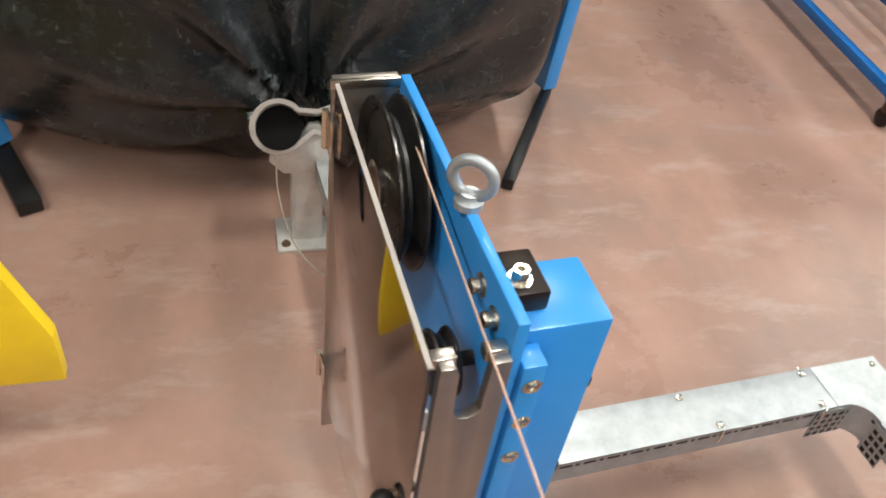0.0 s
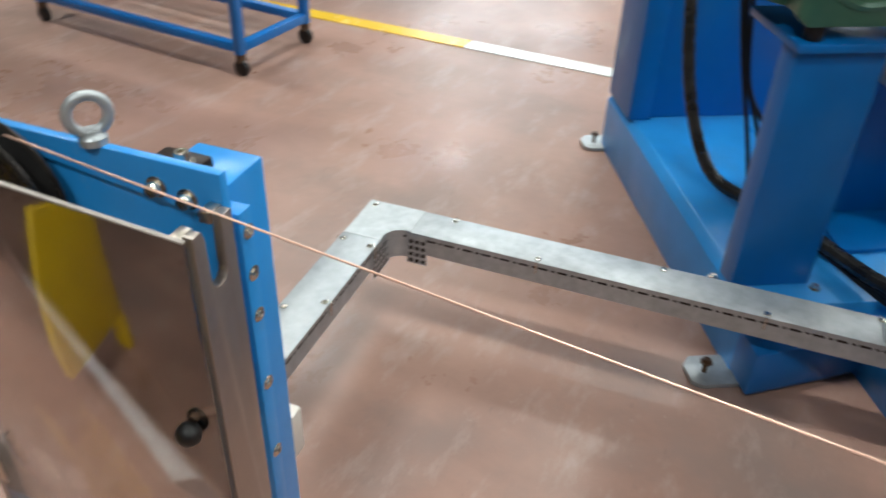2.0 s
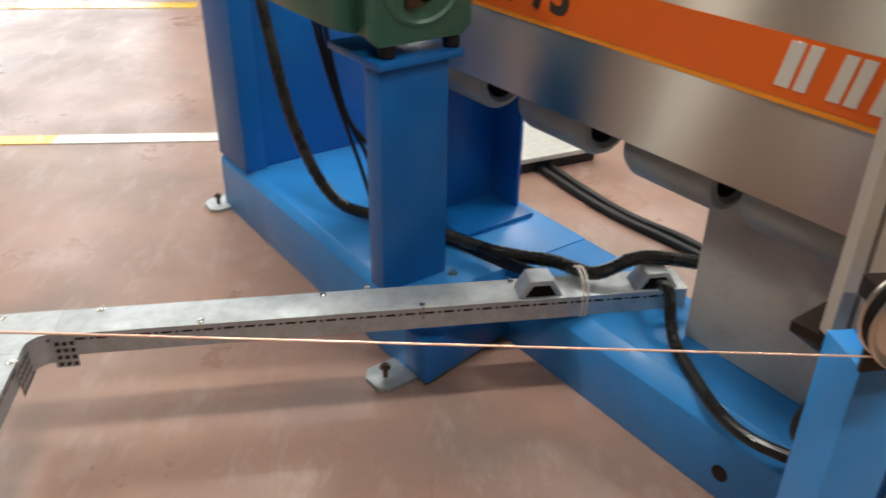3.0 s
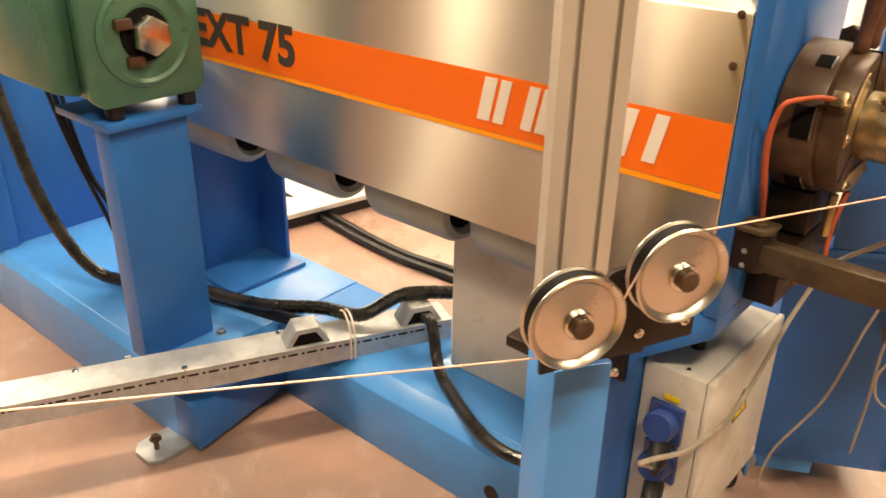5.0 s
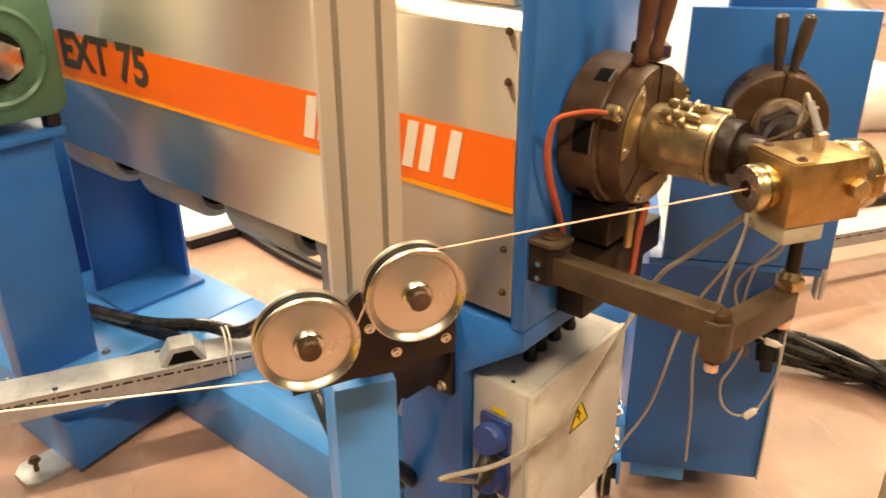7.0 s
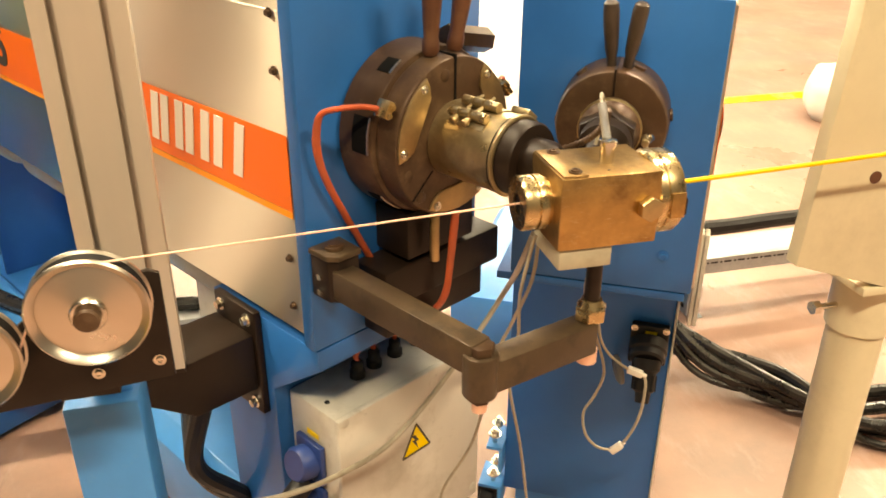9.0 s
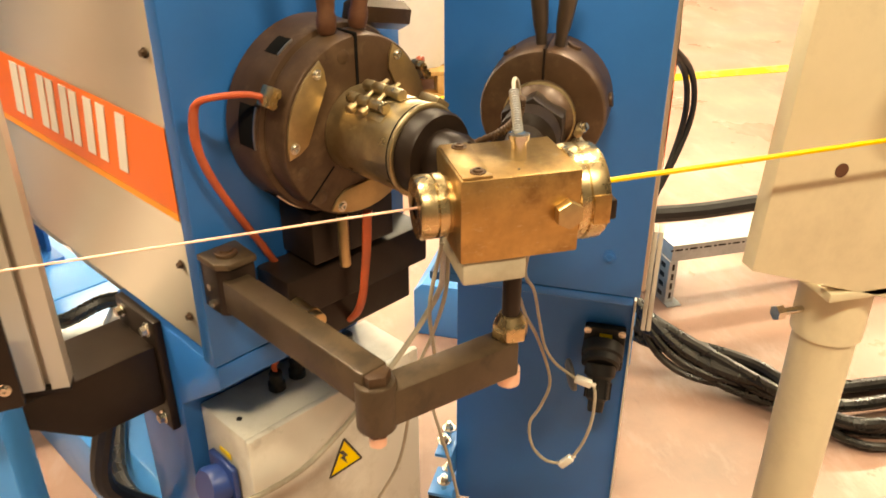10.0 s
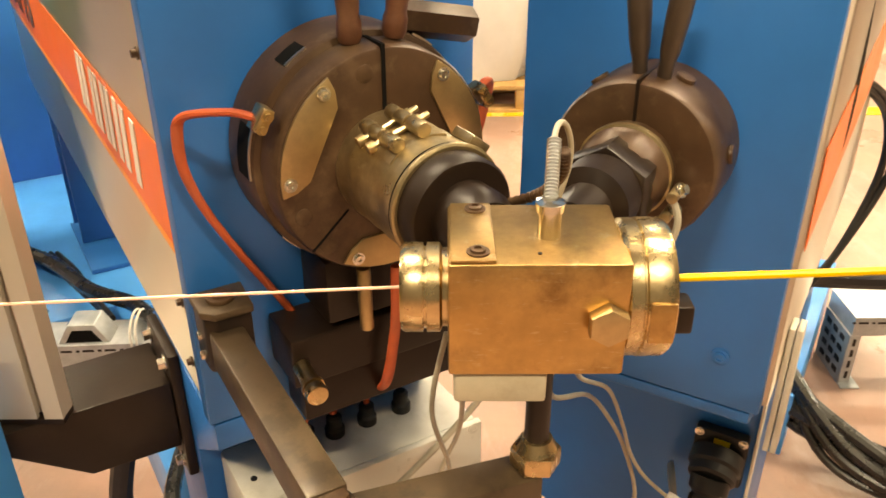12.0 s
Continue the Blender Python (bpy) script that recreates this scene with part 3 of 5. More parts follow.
    # two hinge tubes along the band, drawn together by two cross screws
    for ang in (58, 84):
        for x0, x1 in ((0.212, 0.196), (0.193, 0.176), (0.173, 0.150)):
            part("clamp_tube", rod(B(), on_band(x0, ang, 0.0600), on_band(x1, ang, 0.0600), 0.0070, seg=16, bevel=0.0008), M["sheet"], hb, "brass-coloured clamp tube")
        part("clamp_leaf", arc_patch(0.149, 0.213, 0.0530, 0.0552, ang - 16 if ang < 70 else ang, ang if ang < 70 else ang + 22), M["sheet"], hb)
    for x in (0.1945, 0.1745):
        p, q = on_band(x, 46, 0.0625), on_band(x, 100, 0.0655)
        d = (q - p).normalized()
        bm = rod(B(), p, q, 0.0030, seg=10)
        part("clamp_screw", bm, M["sheet"], hb)
        part("screw_head", rod(B(), p - d * 0.006, p + d * 0.002, 0.0054, seg=14, bevel=0.001), M["copper_plate"], hb, "brass-coloured screw head")
        part("screw_nut", rod(B(), q - d * 0.014, q - d * 0.009, 0.0050, seg=6), M["sheet"], hb)
    g = box(B(), 0.128, 0.158, -0.011, 0.011, 0.053, 0.0625, 0.0015)
    g.transform(Matrix.Translation((0, CY, AZ)) @ Matrix.Rotation(radians(38), 4, "X"))
    part("band_terminal", g, M["sheet"], hb, "brass-coloured terminal cover")
    # red heater leads
    def tape(pts, w, h, steps=8):
        """A braided lead with a flattened section."""
        path = smooth_path(pts, steps)
        g, rows = B(), []
        for k, p in enumerate(path):
            d = (path[min(k + 1, len(path) - 1)] - path[max(k - 1, 0)]).normalized()
            s1 = d.cross(Vector((0.35, -0.2, 1))).normalized()
            s2 = d.cross(s1)
            rows.append([g.verts.new(p + s1 * (w * math.cos(2 * math.pi * j / 10)) + s2 * (h * math.sin(2 * math.pi * j / 10))) for j in range(10)])
        for p, q in zip(rows, rows[1:]):
            for j in range(10):
                g.faces.new((p[j], p[(j + 1) % 10], q[(j + 1) % 10], q[j]))
        g.faces.new(rows[0])
        g.faces.new(list(reversed(rows[-1])))
        bmesh.ops.recalc_face_normals(g, faces=g.faces)
        return g
    for cy, cz, turn in ((0.112, 1.119, 30), (-0.120, 1.106, 150)):
        bm = box(B(), -0.011, 0.011, -0.006, 0.006, -0.011, 0.013, 0.002)
        bolt(bm, (-0.011, 0.0, 0.006), (-1, 0, 0), 0.0042, 0.004)
        bolt(bm, (-0.011, 0.0, -0.006), (-1, 0, 0), 0.0036, 0.004)
        bm.transform(Matrix.Translation((0.252, cy, cz)) @ Matrix.Rotation(radians(turn), 4, "X"))
        part("lead_clamp", bm, M["band"], rg, "bright lead clamp")
    part("heater_lead", tape([(0.258, 0.113, 1.119), (0.275, 0.128, 1.122), (0.294, 0.150, 1.120), (0.310, 0.166, 1.114), (0.317, 0.171, 1.098), (0.324, 0.169, 1.060), (0.327, 0.155, 1.015), (0.329, 0.128, 0.960), (0.334, 0.094, 0.90), (0.338, 0.064, 0.846)], 0.0058, 0.0040), M["red_cable"], ex, "orange-red braided heater lead")
    part("heater_lead", tape([(0.240, -0.012, AZ - 0.118), (0.244, -0.013, 0.919), (0.250, -0.015, 0.88), (0.250, -0.010, 0.845), (0.250, -0.004, 0.812), (0.268, -0.006, 0.776), (0.312, -0.014, 0.735), (0.372, -0.002, 0.690), (0.425, 0.0, 0.640), (0.425, 0.0, 0.625)], 0.0066, 0.0044), M["red_cable"], ex, "orange-red braided heater lead")
    part("heater_lead", tape([(0.262, -0.122, 1.106), (0.270, -0.140, 1.112), (0.282, -0.149, 1.096), (0.296, -0.147, 1.05), (0.312, -0.140, 0.99)], 0.0058, 0.0042), M["red_cable"], ex, "orange-red braided heater lead")
    for y0, x1, y1 in ((0.02, 0.42, 0.043), (0.0, 0.425, -0.05)):
        part("heater_lead", tape([(0.335, y0, 0.78), (0.352, y0, 0.72), (0.40, (y0 + y1) / 2, 0.672), (x1, y1, 0.635), (x1, y1, 0.622)], 0.0048, 0.0040), M["red_cable"], ex, "orange-red braided heater lead")
    part("thermocouple", rod(B(), (0.250, 0.022, AZ - 0.115), (0.252, 0.020, AZ - 0.190), 0.0075, seg=14, bevel=0.001), M["copper_plate"], ex)
    return ex


main_extruder()


# ---- second extruder ----
def second_extruder():
    ex = thing("extruder", AXIS2, "smaller blue extruder with a steel front plate and clamp ring", "extruder")
    part("front_plate", box(B(), 0.310, 0.330, -0.152, 0.152, 0.758, 1.232, 0.003), M["blue"], ex, "blue painted steel front plate")
    part("cover", box(B(), 0.332, 1.15, -0.158, 0.148, 0.7575, 1.222, 0.003), M["steel_brushed"], ex, "brushed stainless steel cover")
    part("upper_guard", box(B(), 0.332, 0.36, -0.05, 0.09, 1.20, 1.50, 0.003), M["blue"], ex)
    st = box(B(), 0.336, 1.14, -0.1598, -0.1590, 0.958, 1.070)
    part("stripe", st, M["orange"], ex, "bright orange stripe", 0)
    for yy in (-0.1625, -0.171):
        part("side_strip", box(B(), 0.385, 0.415, yy - 0.0035, yy + 0.0035, 0.655, 0.835, 0.001), M["box_paint"], ex, "pale sheet edge strip")
    part("pedestal", prism(B(), [(0.3115, 0.7565), (0.80, 0.7565), (0.80, 0.105), (0.490, 0.105), (0.490, 0.655), (0.3115, 0.742)], "y", -0.143, 0.176, 0.002), M["blue"], ex)
    # Pale strip that puts the pedestal's lit side edge into colour.
    part("lit_edge_strip", box(B(), 0.480, 0.500, -0.1475, -0.1435, 0.105, 0.652, 0.001), M["box_paint"], ex, "pale strip painted as the lit edge of the pedestal")
    bm = box(B(), 0.50, 1.2, 0.02, 0.15, 0.06, 0.104, 0.004)
    part("base_beam", bm, M["blue_light"], ex)
    part("rear_base", prism(B(), [(-0.15, 0.0), (0.495, 0.0), (0.495, 0.150), (0.470, 0.175), (-0.15, 0.175)], "x", 1.21, 1.95, 0.003), M["blue_light"], ex, "light blue painted base frame")
    part("rear_column", box(B(), 1.30, 1.60, -0.12, 0.12, 0.176, 0.95, 0.004), M["blue"], ex)
    for x in (0.50, 1.1):
        bm = rod(B(), (x, 0.195, 0.05), (x, 0.228, 0.05), 0.05, seg=24, bevel=0.006)
        box(bm, x - 0.02, x + 0.02, 0.178, 0.235, 0.055, 0.105, 0.003)
        part("castor", bm, M["rubber"], ex, "black swivel castor")
    for z, w in ((0.235, 0.036), (0.125, 0.052)):
        bm = box(B(), 0.455, 0.535, 0.1765, 0.1765 + w, z, z + 0.008, 0.001)
        box(bm, 0.455, 0.535, 0.1765, 0.1845, z - 0.062, z - 0.0005, 0.001)
        gk = part("guide_bracket", bm, M["blue_light"], ex, "light blue angle bracket")
        for x in (0.475, 0.515):
            part("bracket_bolt", bolt(rod(B(), (x, 0.198, z), (x, 0.198, z + 0.045), 0.0055), (x, 0.198, z + 0.028), (0, 0, 1), 0.010, 0.009), M["chrome"], gk)
    # clamp ring
    bm = lathe(B(), [(0.040, 0.0), (0.074, 0.0), (0.0785, -0.0015), (0.081, -0.005), (0.083, -0.04), (0.083, -0.082), (0.04, -0.082)], (0.226, 0.0, AZ), (-1, 0, 0), 48, False)
    rg = part("clamp_ring", bm, M["dark_steel"], ex, "heat-darkened steel split clamp ring")
    part("ring_joint", box(B(), 0.2245, 0.308, -0.0015, 0.0015, AZ + 0.04, AZ + 0.0835), M["black_steel"], rg)
    for k in range(6):
        a = radians(60 + 60 * k - 8)
        c = Vector((0.27, 0.080 * math.cos(a), AZ + 0.080 * math.sin(a)))
        part("ring_bolt", rod(B(), c, c + Vector((0, math.cos(a), math.sin(a))) * 0.0065, 0.0095, seg=14, bevel=0.001), M["dark_steel"], rg)
    for yy, lean in ((0.008, 0.09), (-0.014, -0.13)):
        bm = lathe(B(), [(0.0070, 0.0), (0.0075, 0.020), (0.0095, 0.030), (0.0112, 0.060), (0.0115, 0.085), (0.0105, 0.094), (0.006, 0.098)], (0.256, yy, AZ + 0.076), (-0.06, lean, 1), 18)
        part("lever_handle", bm, M["handle_dark"], rg, "dark brown clamp lever handle")
    bm = lathe(B(), [(0.044, 0.0), (0.044, 0.022), (0.041, 0.026), (0.038, 0.05)], (0.226, 0.0, AZ), (-1, 0, 0), 40)
    hb2 = part("heater_band", bm, M["dark_steel"], ex, "heat-browned heater band")
    part("band_strap", lathe(B(), [(0.0435, 0.0), (0.0462, 0.001), (0.0462, 0.0075), (0.0435, 0.0085)], (0.214, 0.0, AZ), (-1, 0, 0), 44, False), M["sheet"], hb2, "bright clamp strap")
    bm = rod(B(), (0.186, 0, AZ), (0.152, 0, AZ), 0.043, seg=6, bevel=0.003)
    lathe(bm, [(0.036, 0.0), (0.036, 0.034), (0.024, 0.040), (0.020, 0.075)], (0.152, 0, AZ), (-1, 0, 0), 32)
    part("barrel_nose", bm, M["black_steel"], ex, "blackened steel barrel nose")
    for ang in (-28, -52):
        a = radians(180 - ang - 28)
        c = Vector((0.207, 0.052 * math.cos(a), AZ + 0.052 * math.sin(a) - 0.01))
        bm = rod(B(), c + Vector((0.014, 0, 0)), c - Vector((0.016, 0, 0)), 0.0055, seg=14, bevel=0.001)
        part("band_clamp", bm, M["sheet"], hb2, "brass-coloured clamp tube")
        part("clamp_screw", bolt(B(), c + Vector((-0.004, -0.004, 0.004)), (-0.2, -0.8, 0.5), 0.0048, 0.006), M["chrome"], hb2)
    hose(bm := B(), [(0.200, -0.050, AZ - 0.012), (0.192, -0.060, AZ - 0.030), (0.188, -0.056, AZ - 0.055), (0.190, -0.040, AZ - 0.078)], 0.0034, 8)
    part("band_lead", bm, M["pale_cable"], hb2, "pale braided band lead")
    # plug socket
    bm = box(B(), 0.470, 0.4895, -0.1365, -0.0635, 0.505, 0.593, 0.005)
    sk = part("plug_socket", bm, M["rubber"], ex, "black industrial plug in its wall socket")
    part("plug_collar", lathe(B(), [(0.037, 0.0), (0.037, 0.020), (0.033, 0.024), (0.033, 0.036), (0.029, 0.040)], (0.474, -0.100, 0.552), (-1, 0, -0.55), 30), M["rubber"], sk)
    bm = lathe(B(), [(0.028, 0.0), (0.027, 0.020), (0.021, 0.026), (0.021, 0.060), (0.015, 0.066), (0.013, 0.085)], (0.446, -0.100, 0.534), (-0.62, 0, -1), 26)
    part("plug", bm, M["rubber"], sk, "black ribbed plug")
    for k in range(8):
        a = 2 * math.pi * k / 8
        c = Vector((0.430, -0.100, 0.508)) + Vector((-0.85 * math.cos(a), math.sin(a), 0.53 * math.cos(a))) * 0.021
        part("grip_rib", rod(B(), c, c + Vector((-0.53, 0, -0.85)) * 0.030, 0.0026, seg=6), M["rubber"], sk)
    part("flap_lid", lathe(B(), [(0.030, 0), (0.030, 0.005), (0.024, 0.009)], (0.448, -0.052, 0.500), (-0.35, 0.9, -0.15), 26), M["rubber_grey"], sk, "hanging socket lid")
    part("socket_label", box(B(), 0.4684, 0.4698, -0.113, -0.091, 0.574, 0.582), M["yellow"], sk, "small yellow label", 0)
    for yy in (-0.130, -0.070):
        part("socket_screw", cap_screw(B(), (0.470, yy, 0.586), (-1, 0, 0), 0.0045, 0.003), M["chrome"], sk)
    part("plate_screw", cap_screw(B(), (0.3095, -0.101, 0.822), (-1, 0, 0), 0.007, 0.004), M["blue"], ex)
    return ex


second_extruder()


# ---- crosshead between the extruders ----
def crosshead():
    ch = thing("crosshead", pose(WIRE_X, 0, WIRE_Z), "golden tempered steel wire coating crosshead die block", "crosshead")
    bm = box(B(), -0.050, 0.050, -1.356, -1.229, -0.046, 0.046, 0.003)
    blk = part("block", bm, M["bronze"], ch, "golden-brown oxidised steel block")
    part("top_plate", box(B(), -0.048, 0.046, -1.262, -1.231, 0.0462, 0.0485, 0.0008), M["bronze"], blk)
    for x in (-0.036, 0.034):
        part("plate_screw", cap_screw(B(), (x, -1.250, 0.0485), (0, 0, 1), 0.0055, 0.0035), M["dark_steel"], blk)
    bm = lathe(B(), [(0.012, -0.035), (0.032, -0.035), (0.034, -0.032), (0.034, -0.0185), (0.031, -0.018), (0.031, -0.016), (0.034, -0.0155), (0.034, -0.006), (0.030, -0.004), (0.030, 0.002), (0.012, 0.002)], (0, -1.229, 0.0), (0, -1, 0), 48, False)
    part("inlet_nut", bm, M["band"], blk, "bright turned inlet nut")
    part("inlet_bush", lathe(B(), [(0.003, -0.033), (0.012, -0.033), (0.012, 0.0), (0.003, 0.0)], (0, -1.229, 0.0), (0, -1, 0), 24, False), M["black_steel"], blk)
    bm = lathe(B(), [(0.010, 0.0), (0.049, 0.0), (0.052, 0.003), (0.052, 0.012), (0.0505, 0.013), (0.0505, 0.014), (0.0525, 0.015), (0.0525, 0.032), (0.050, 0.036), (0.014, 0.036)], (0, -1.354, 0.0), (0, -1, 0), 48, False)
    part("outlet_nut", bm, M["band"], blk, "bright turned outlet nut")
    part("outlet_flat", box(B(), -0.0535, -0.050, -1.388, -1.37, -0.016, 0.016, 0.0005), M["bronze"], blk)
    part("side_bolt", rod(B(), (-0.049, -1.341, 0.001), (-0.0615, -1.341, 0.001), 0.0155, seg=6, bevel=0.002), M["copper_plate"], blk, "hexagonal side bolt")
    bm = lathe(B(), [(0.0085, 0.0), (0.0085, 0.022), (0.011, 0.022), (0.011, 0.028), (0.006, 0.030)], (-0.006, -1.302, 0.045), (0, 0, 1), 20)
    sp = part("thermocouple_socket", bm, M["chrome"], blk, "bright bayonet thermocouple socket")
    q = [Vector((-0.006, -1.302, 0.068)), Vector((0.030, -1.307, 0.107))]
    bm = hose(B(), [q[0] + (q[1] - q[0]) * (k / 40) for k in range(41)], 0.0050, 12, 1, 0.14, True)
    part("spring_sleeve", bm, M["galv"], sp, "coiled steel spring sleeve")
    bm = hose(B(), [q[1], (0.037, -1.309, 0.112), (0.045, -1.313, 0.114), (0.054, -1.319, 0.108), (0.060, -1.324, 0.092), (0.062, -1.324, 0.072), (0.056, -1.316, 0.045)], 0.0023, 8)
    part("sensor_lead", bm, M["pale_cable"], sp, "thin pale sensor lead")
    part("insulator", box(B(), -0.046, 0.040, -1.302, -1.233, -0.074, -0.0465, 0.003), M["insulator"], blk, "pale insulating spacer")
    # A dark disc gives the shaded oil hole.
    part("oil_hole", rod(B(), (-0.034, -1.293, 0.0455), (-0.034, -1.293, 0.0468), 0.0016, seg=10), M["black_steel"], blk)
    part("rear_stub", box(B(), -0.022, 0.002, -1.412, -1.3905, -0.030, -0.006, 0.003), M["black_steel"], blk)
    return ch


crosshead()


# ---- swivelling support arm ----
def support_arm():
    A0, A1, A2 = Vector((0.476, -1.000, 0.895)), Vector((0.243, -1.135, 0.868)), Vector((0.300, -1.303, 0.868))
    arm = thing("support_arm", pose(0, 0, 0), "dark steel jointed support arm bolted to the extruder plate", "support arm")
    m = pose(0.478, -1.010, 0, 0, 0, 31)
    bm = prism(B(), [(-0.004, -0.018), (0.048, -0.022), (0.048, 0.030), (0.008, 0.030), (-0.004, 0.019)], "z", 0.838, 0.9045, 0.003)
    bm.transform(m)
    part("bracket", bm, M["black_steel"], arm)
    bm = prism(B(), [(-0.007, -0.020), (0.048, -0.024), (0.048, 0.033), (0.006, 0.033), (-0.007, 0.021)], "z", 0.905, 0.914, 0.002)
    bm.transform(m)
    part("bracket_cap", bm, M["arm"], arm)
    def link(a, b, w, z0, z1):
        d = (b - a)
        ln = Vector((d.x, d.y)).length
        g = box(B(), 0.0, ln, -w, w, z0, z1, 0.003)
        g.transform(pose(a.x, a.y, 0, 0, 0, math.degrees(math.atan2(d.y, d.x))))
        return g
    part("upper_link", link(A0, A1, 0.0175, 0.845, 0.8905), M["arm"], arm, "browned steel square bar")
    part("lower_link", link(A1, A2, 0.0185, 0.820, 0.866), M["arm"], arm, "browned steel square bar")
    bm = B()
    rod(bm, (A1.x, A1.y, 0.815), (A1.x, A1.y, 0.876), 0.0225, seg=28, bevel=0.003)
    part("elbow", bm, M["arm"], arm)
    part("pivot_bolt", rod(B(), (A1.x, A1.y, 0.874), (A1.x, A1.y, 0.888), 0.0175, seg=6, bevel=0.002), M["dark_steel"], arm)
    part("pivot_nut", rod(B(), (A1.x, A1.y, 0.805), (A1.x, A1.y, 0.816), 0.014, seg=6), M["dark_steel"], arm)
    part("pivot_tip", rod(B(), (A1.x, A1.y, 0.790), (A1.x, A1.y, 0.806), 0.010, seg=16), M["copper"], arm)
    # The slot is a dark block for its shaded inside.
    part("slot", box(B(), A1.x - 0.001, A1.x + 0.01, A1.y - 0.042, A1.y - 0.037, 0.826, 0.856), M["rubber"], arm)
    part("bracket_bolt", rod(rod(B(), (0.4927, -0.9934, 0.914), (0.4927, -0.9934, 0.919), 0.0145, seg=24, bevel=0.001), (0.4927, -0.9934, 0.918), (0.4927, -0.9934, 0.922), 0.009, seg=20), M["dark_steel"], arm)
    bm = B()
    rod(bm, (A2.x, A2.y, 0.867), (A2.x, A2.y, 0.992), 0.0105, seg=18)
    part("support_rod", bm, M["black_steel"], arm)
    bm = rod(B(), (A2.x, A2.y, 0.8665), (A2.x, A2.y, 0.886), 0.0215, seg=6, bevel=0.002)
    rod(bm, (A2.x, A2.y, 0.8855), (A2.x, A2.y, 0.896), 0.0180, 0.0130, seg=24)
    part("rod_nut", bm, M["band"], arm, "bright nut on the support rod")
    part("rod_tip", rod(B(), (A2.x, A2.y, 0.800), (A2.x, A2.y, 0.820), 0.014, seg=20), M["copper"], arm, "bare copper-coloured rod end")
    for z in (0.83, 0.855):
        part("side_screw", bolt(B(), (0.4865, -0.9735, z + 0.02), (-0.515, 0.857, 0), 0.0055, 0.006), M["chrome"], arm)
    # second dark link going back under the ring
    g2 = box(B(), 0.272, 0.3435, -0.15, 0.10, 0.805, 0.866, 0.004)
    box(g2, 0.290, 0.3440, -0.13, 0.085, 0.742, 0.8045, 0.003)
    g2.transform(AXIS)
    part("rear_link", g2, M["black_steel"], arm)
    bm = B()
    rod(bm, (0.512, -1.060, 0.832), (0.452, -1.0895, 0.832), 0.0095, seg=20, bevel=0.001)
    rod(bm, (0.453, -1.0888, 0.832), (0.4495, -1.0906, 0.832), 0.0125, seg=24)
    rod(bm, (0.448, -1.0912, 0.832), (0.436, -1.097, 0.832), 0.0115, seg=24, bevel=0.0015)
    part("locking_pin", bm, M["band"], arm, "bright locking pin")
    return arm


support_arm()


# ---- wire guide with two pulleys, its post, rail and mounting tube ----
PULLEYS = []


def pulley(parent, name, p, r, w, mat, axle_mat, axis=(-1, 0, 0)):
    """A grooved wheel on a fixed axle bolt; the wheel turns about x."""
    prof = [(r * 0.25, -w * 0.40), (r * 0.90, -w * 0.36), (r * 0.95, -w * 0.5), (r, -w * 0.44), (r, -w * 0.36), (r * 0.79, -w * 0.06), (r * 0.79, w * 0.06), (r, w * 0.36), (r, w * 0.44), (r * 0.965, w * 0.5), (r * 0.86, w * 0.34), (r * 0.835, w * 0.25), (r * 0.80, w * 0.28), (r * 0.42, w * 0.28), (r * 0.36, w * 0.34), (r * 0.25, w * 0.34)]
    ob = part(name, lathe(B(), prof, (0, 0, 0), axis, 64), mat, parent, "turned grooved wheel")
    ob.location = p
    part("groove_lining", lathe(B(), [(r * 0.795, -w * 0.07), (r * 0.955, -w * 0.29), (r * 0.962, -w * 0.29), (r * 0.803, -w * 0.06), (r * 0.803, w * 0.06), (r * 0.962, w * 0.29), (r * 0.955, w * 0.29), (r * 0.795, w * 0.07)], (0, 0, 0), axis, 48, False), M["rubber"], ob)
    bm = lathe(B(), [(r * 0.30, w * 0.1), (r * 0.30, w * 0.56), (r * 0.27, w * 0.62), (r * 0.2, w * 0.62)], p, axis, 32)
    part("bearing", bm, M["chrome"], parent)
    bm = lathe(B(), [(r * 0.215, w * 0.5), (r * 0.215, w * 0.92), (r * 0.18, w * 0.98), (r * 0.04, w * 0.98)], p, axis, 24)
    part("axle_bolt", bm, axle_mat, parent)
    PULLEYS.append(ob)
    return ob


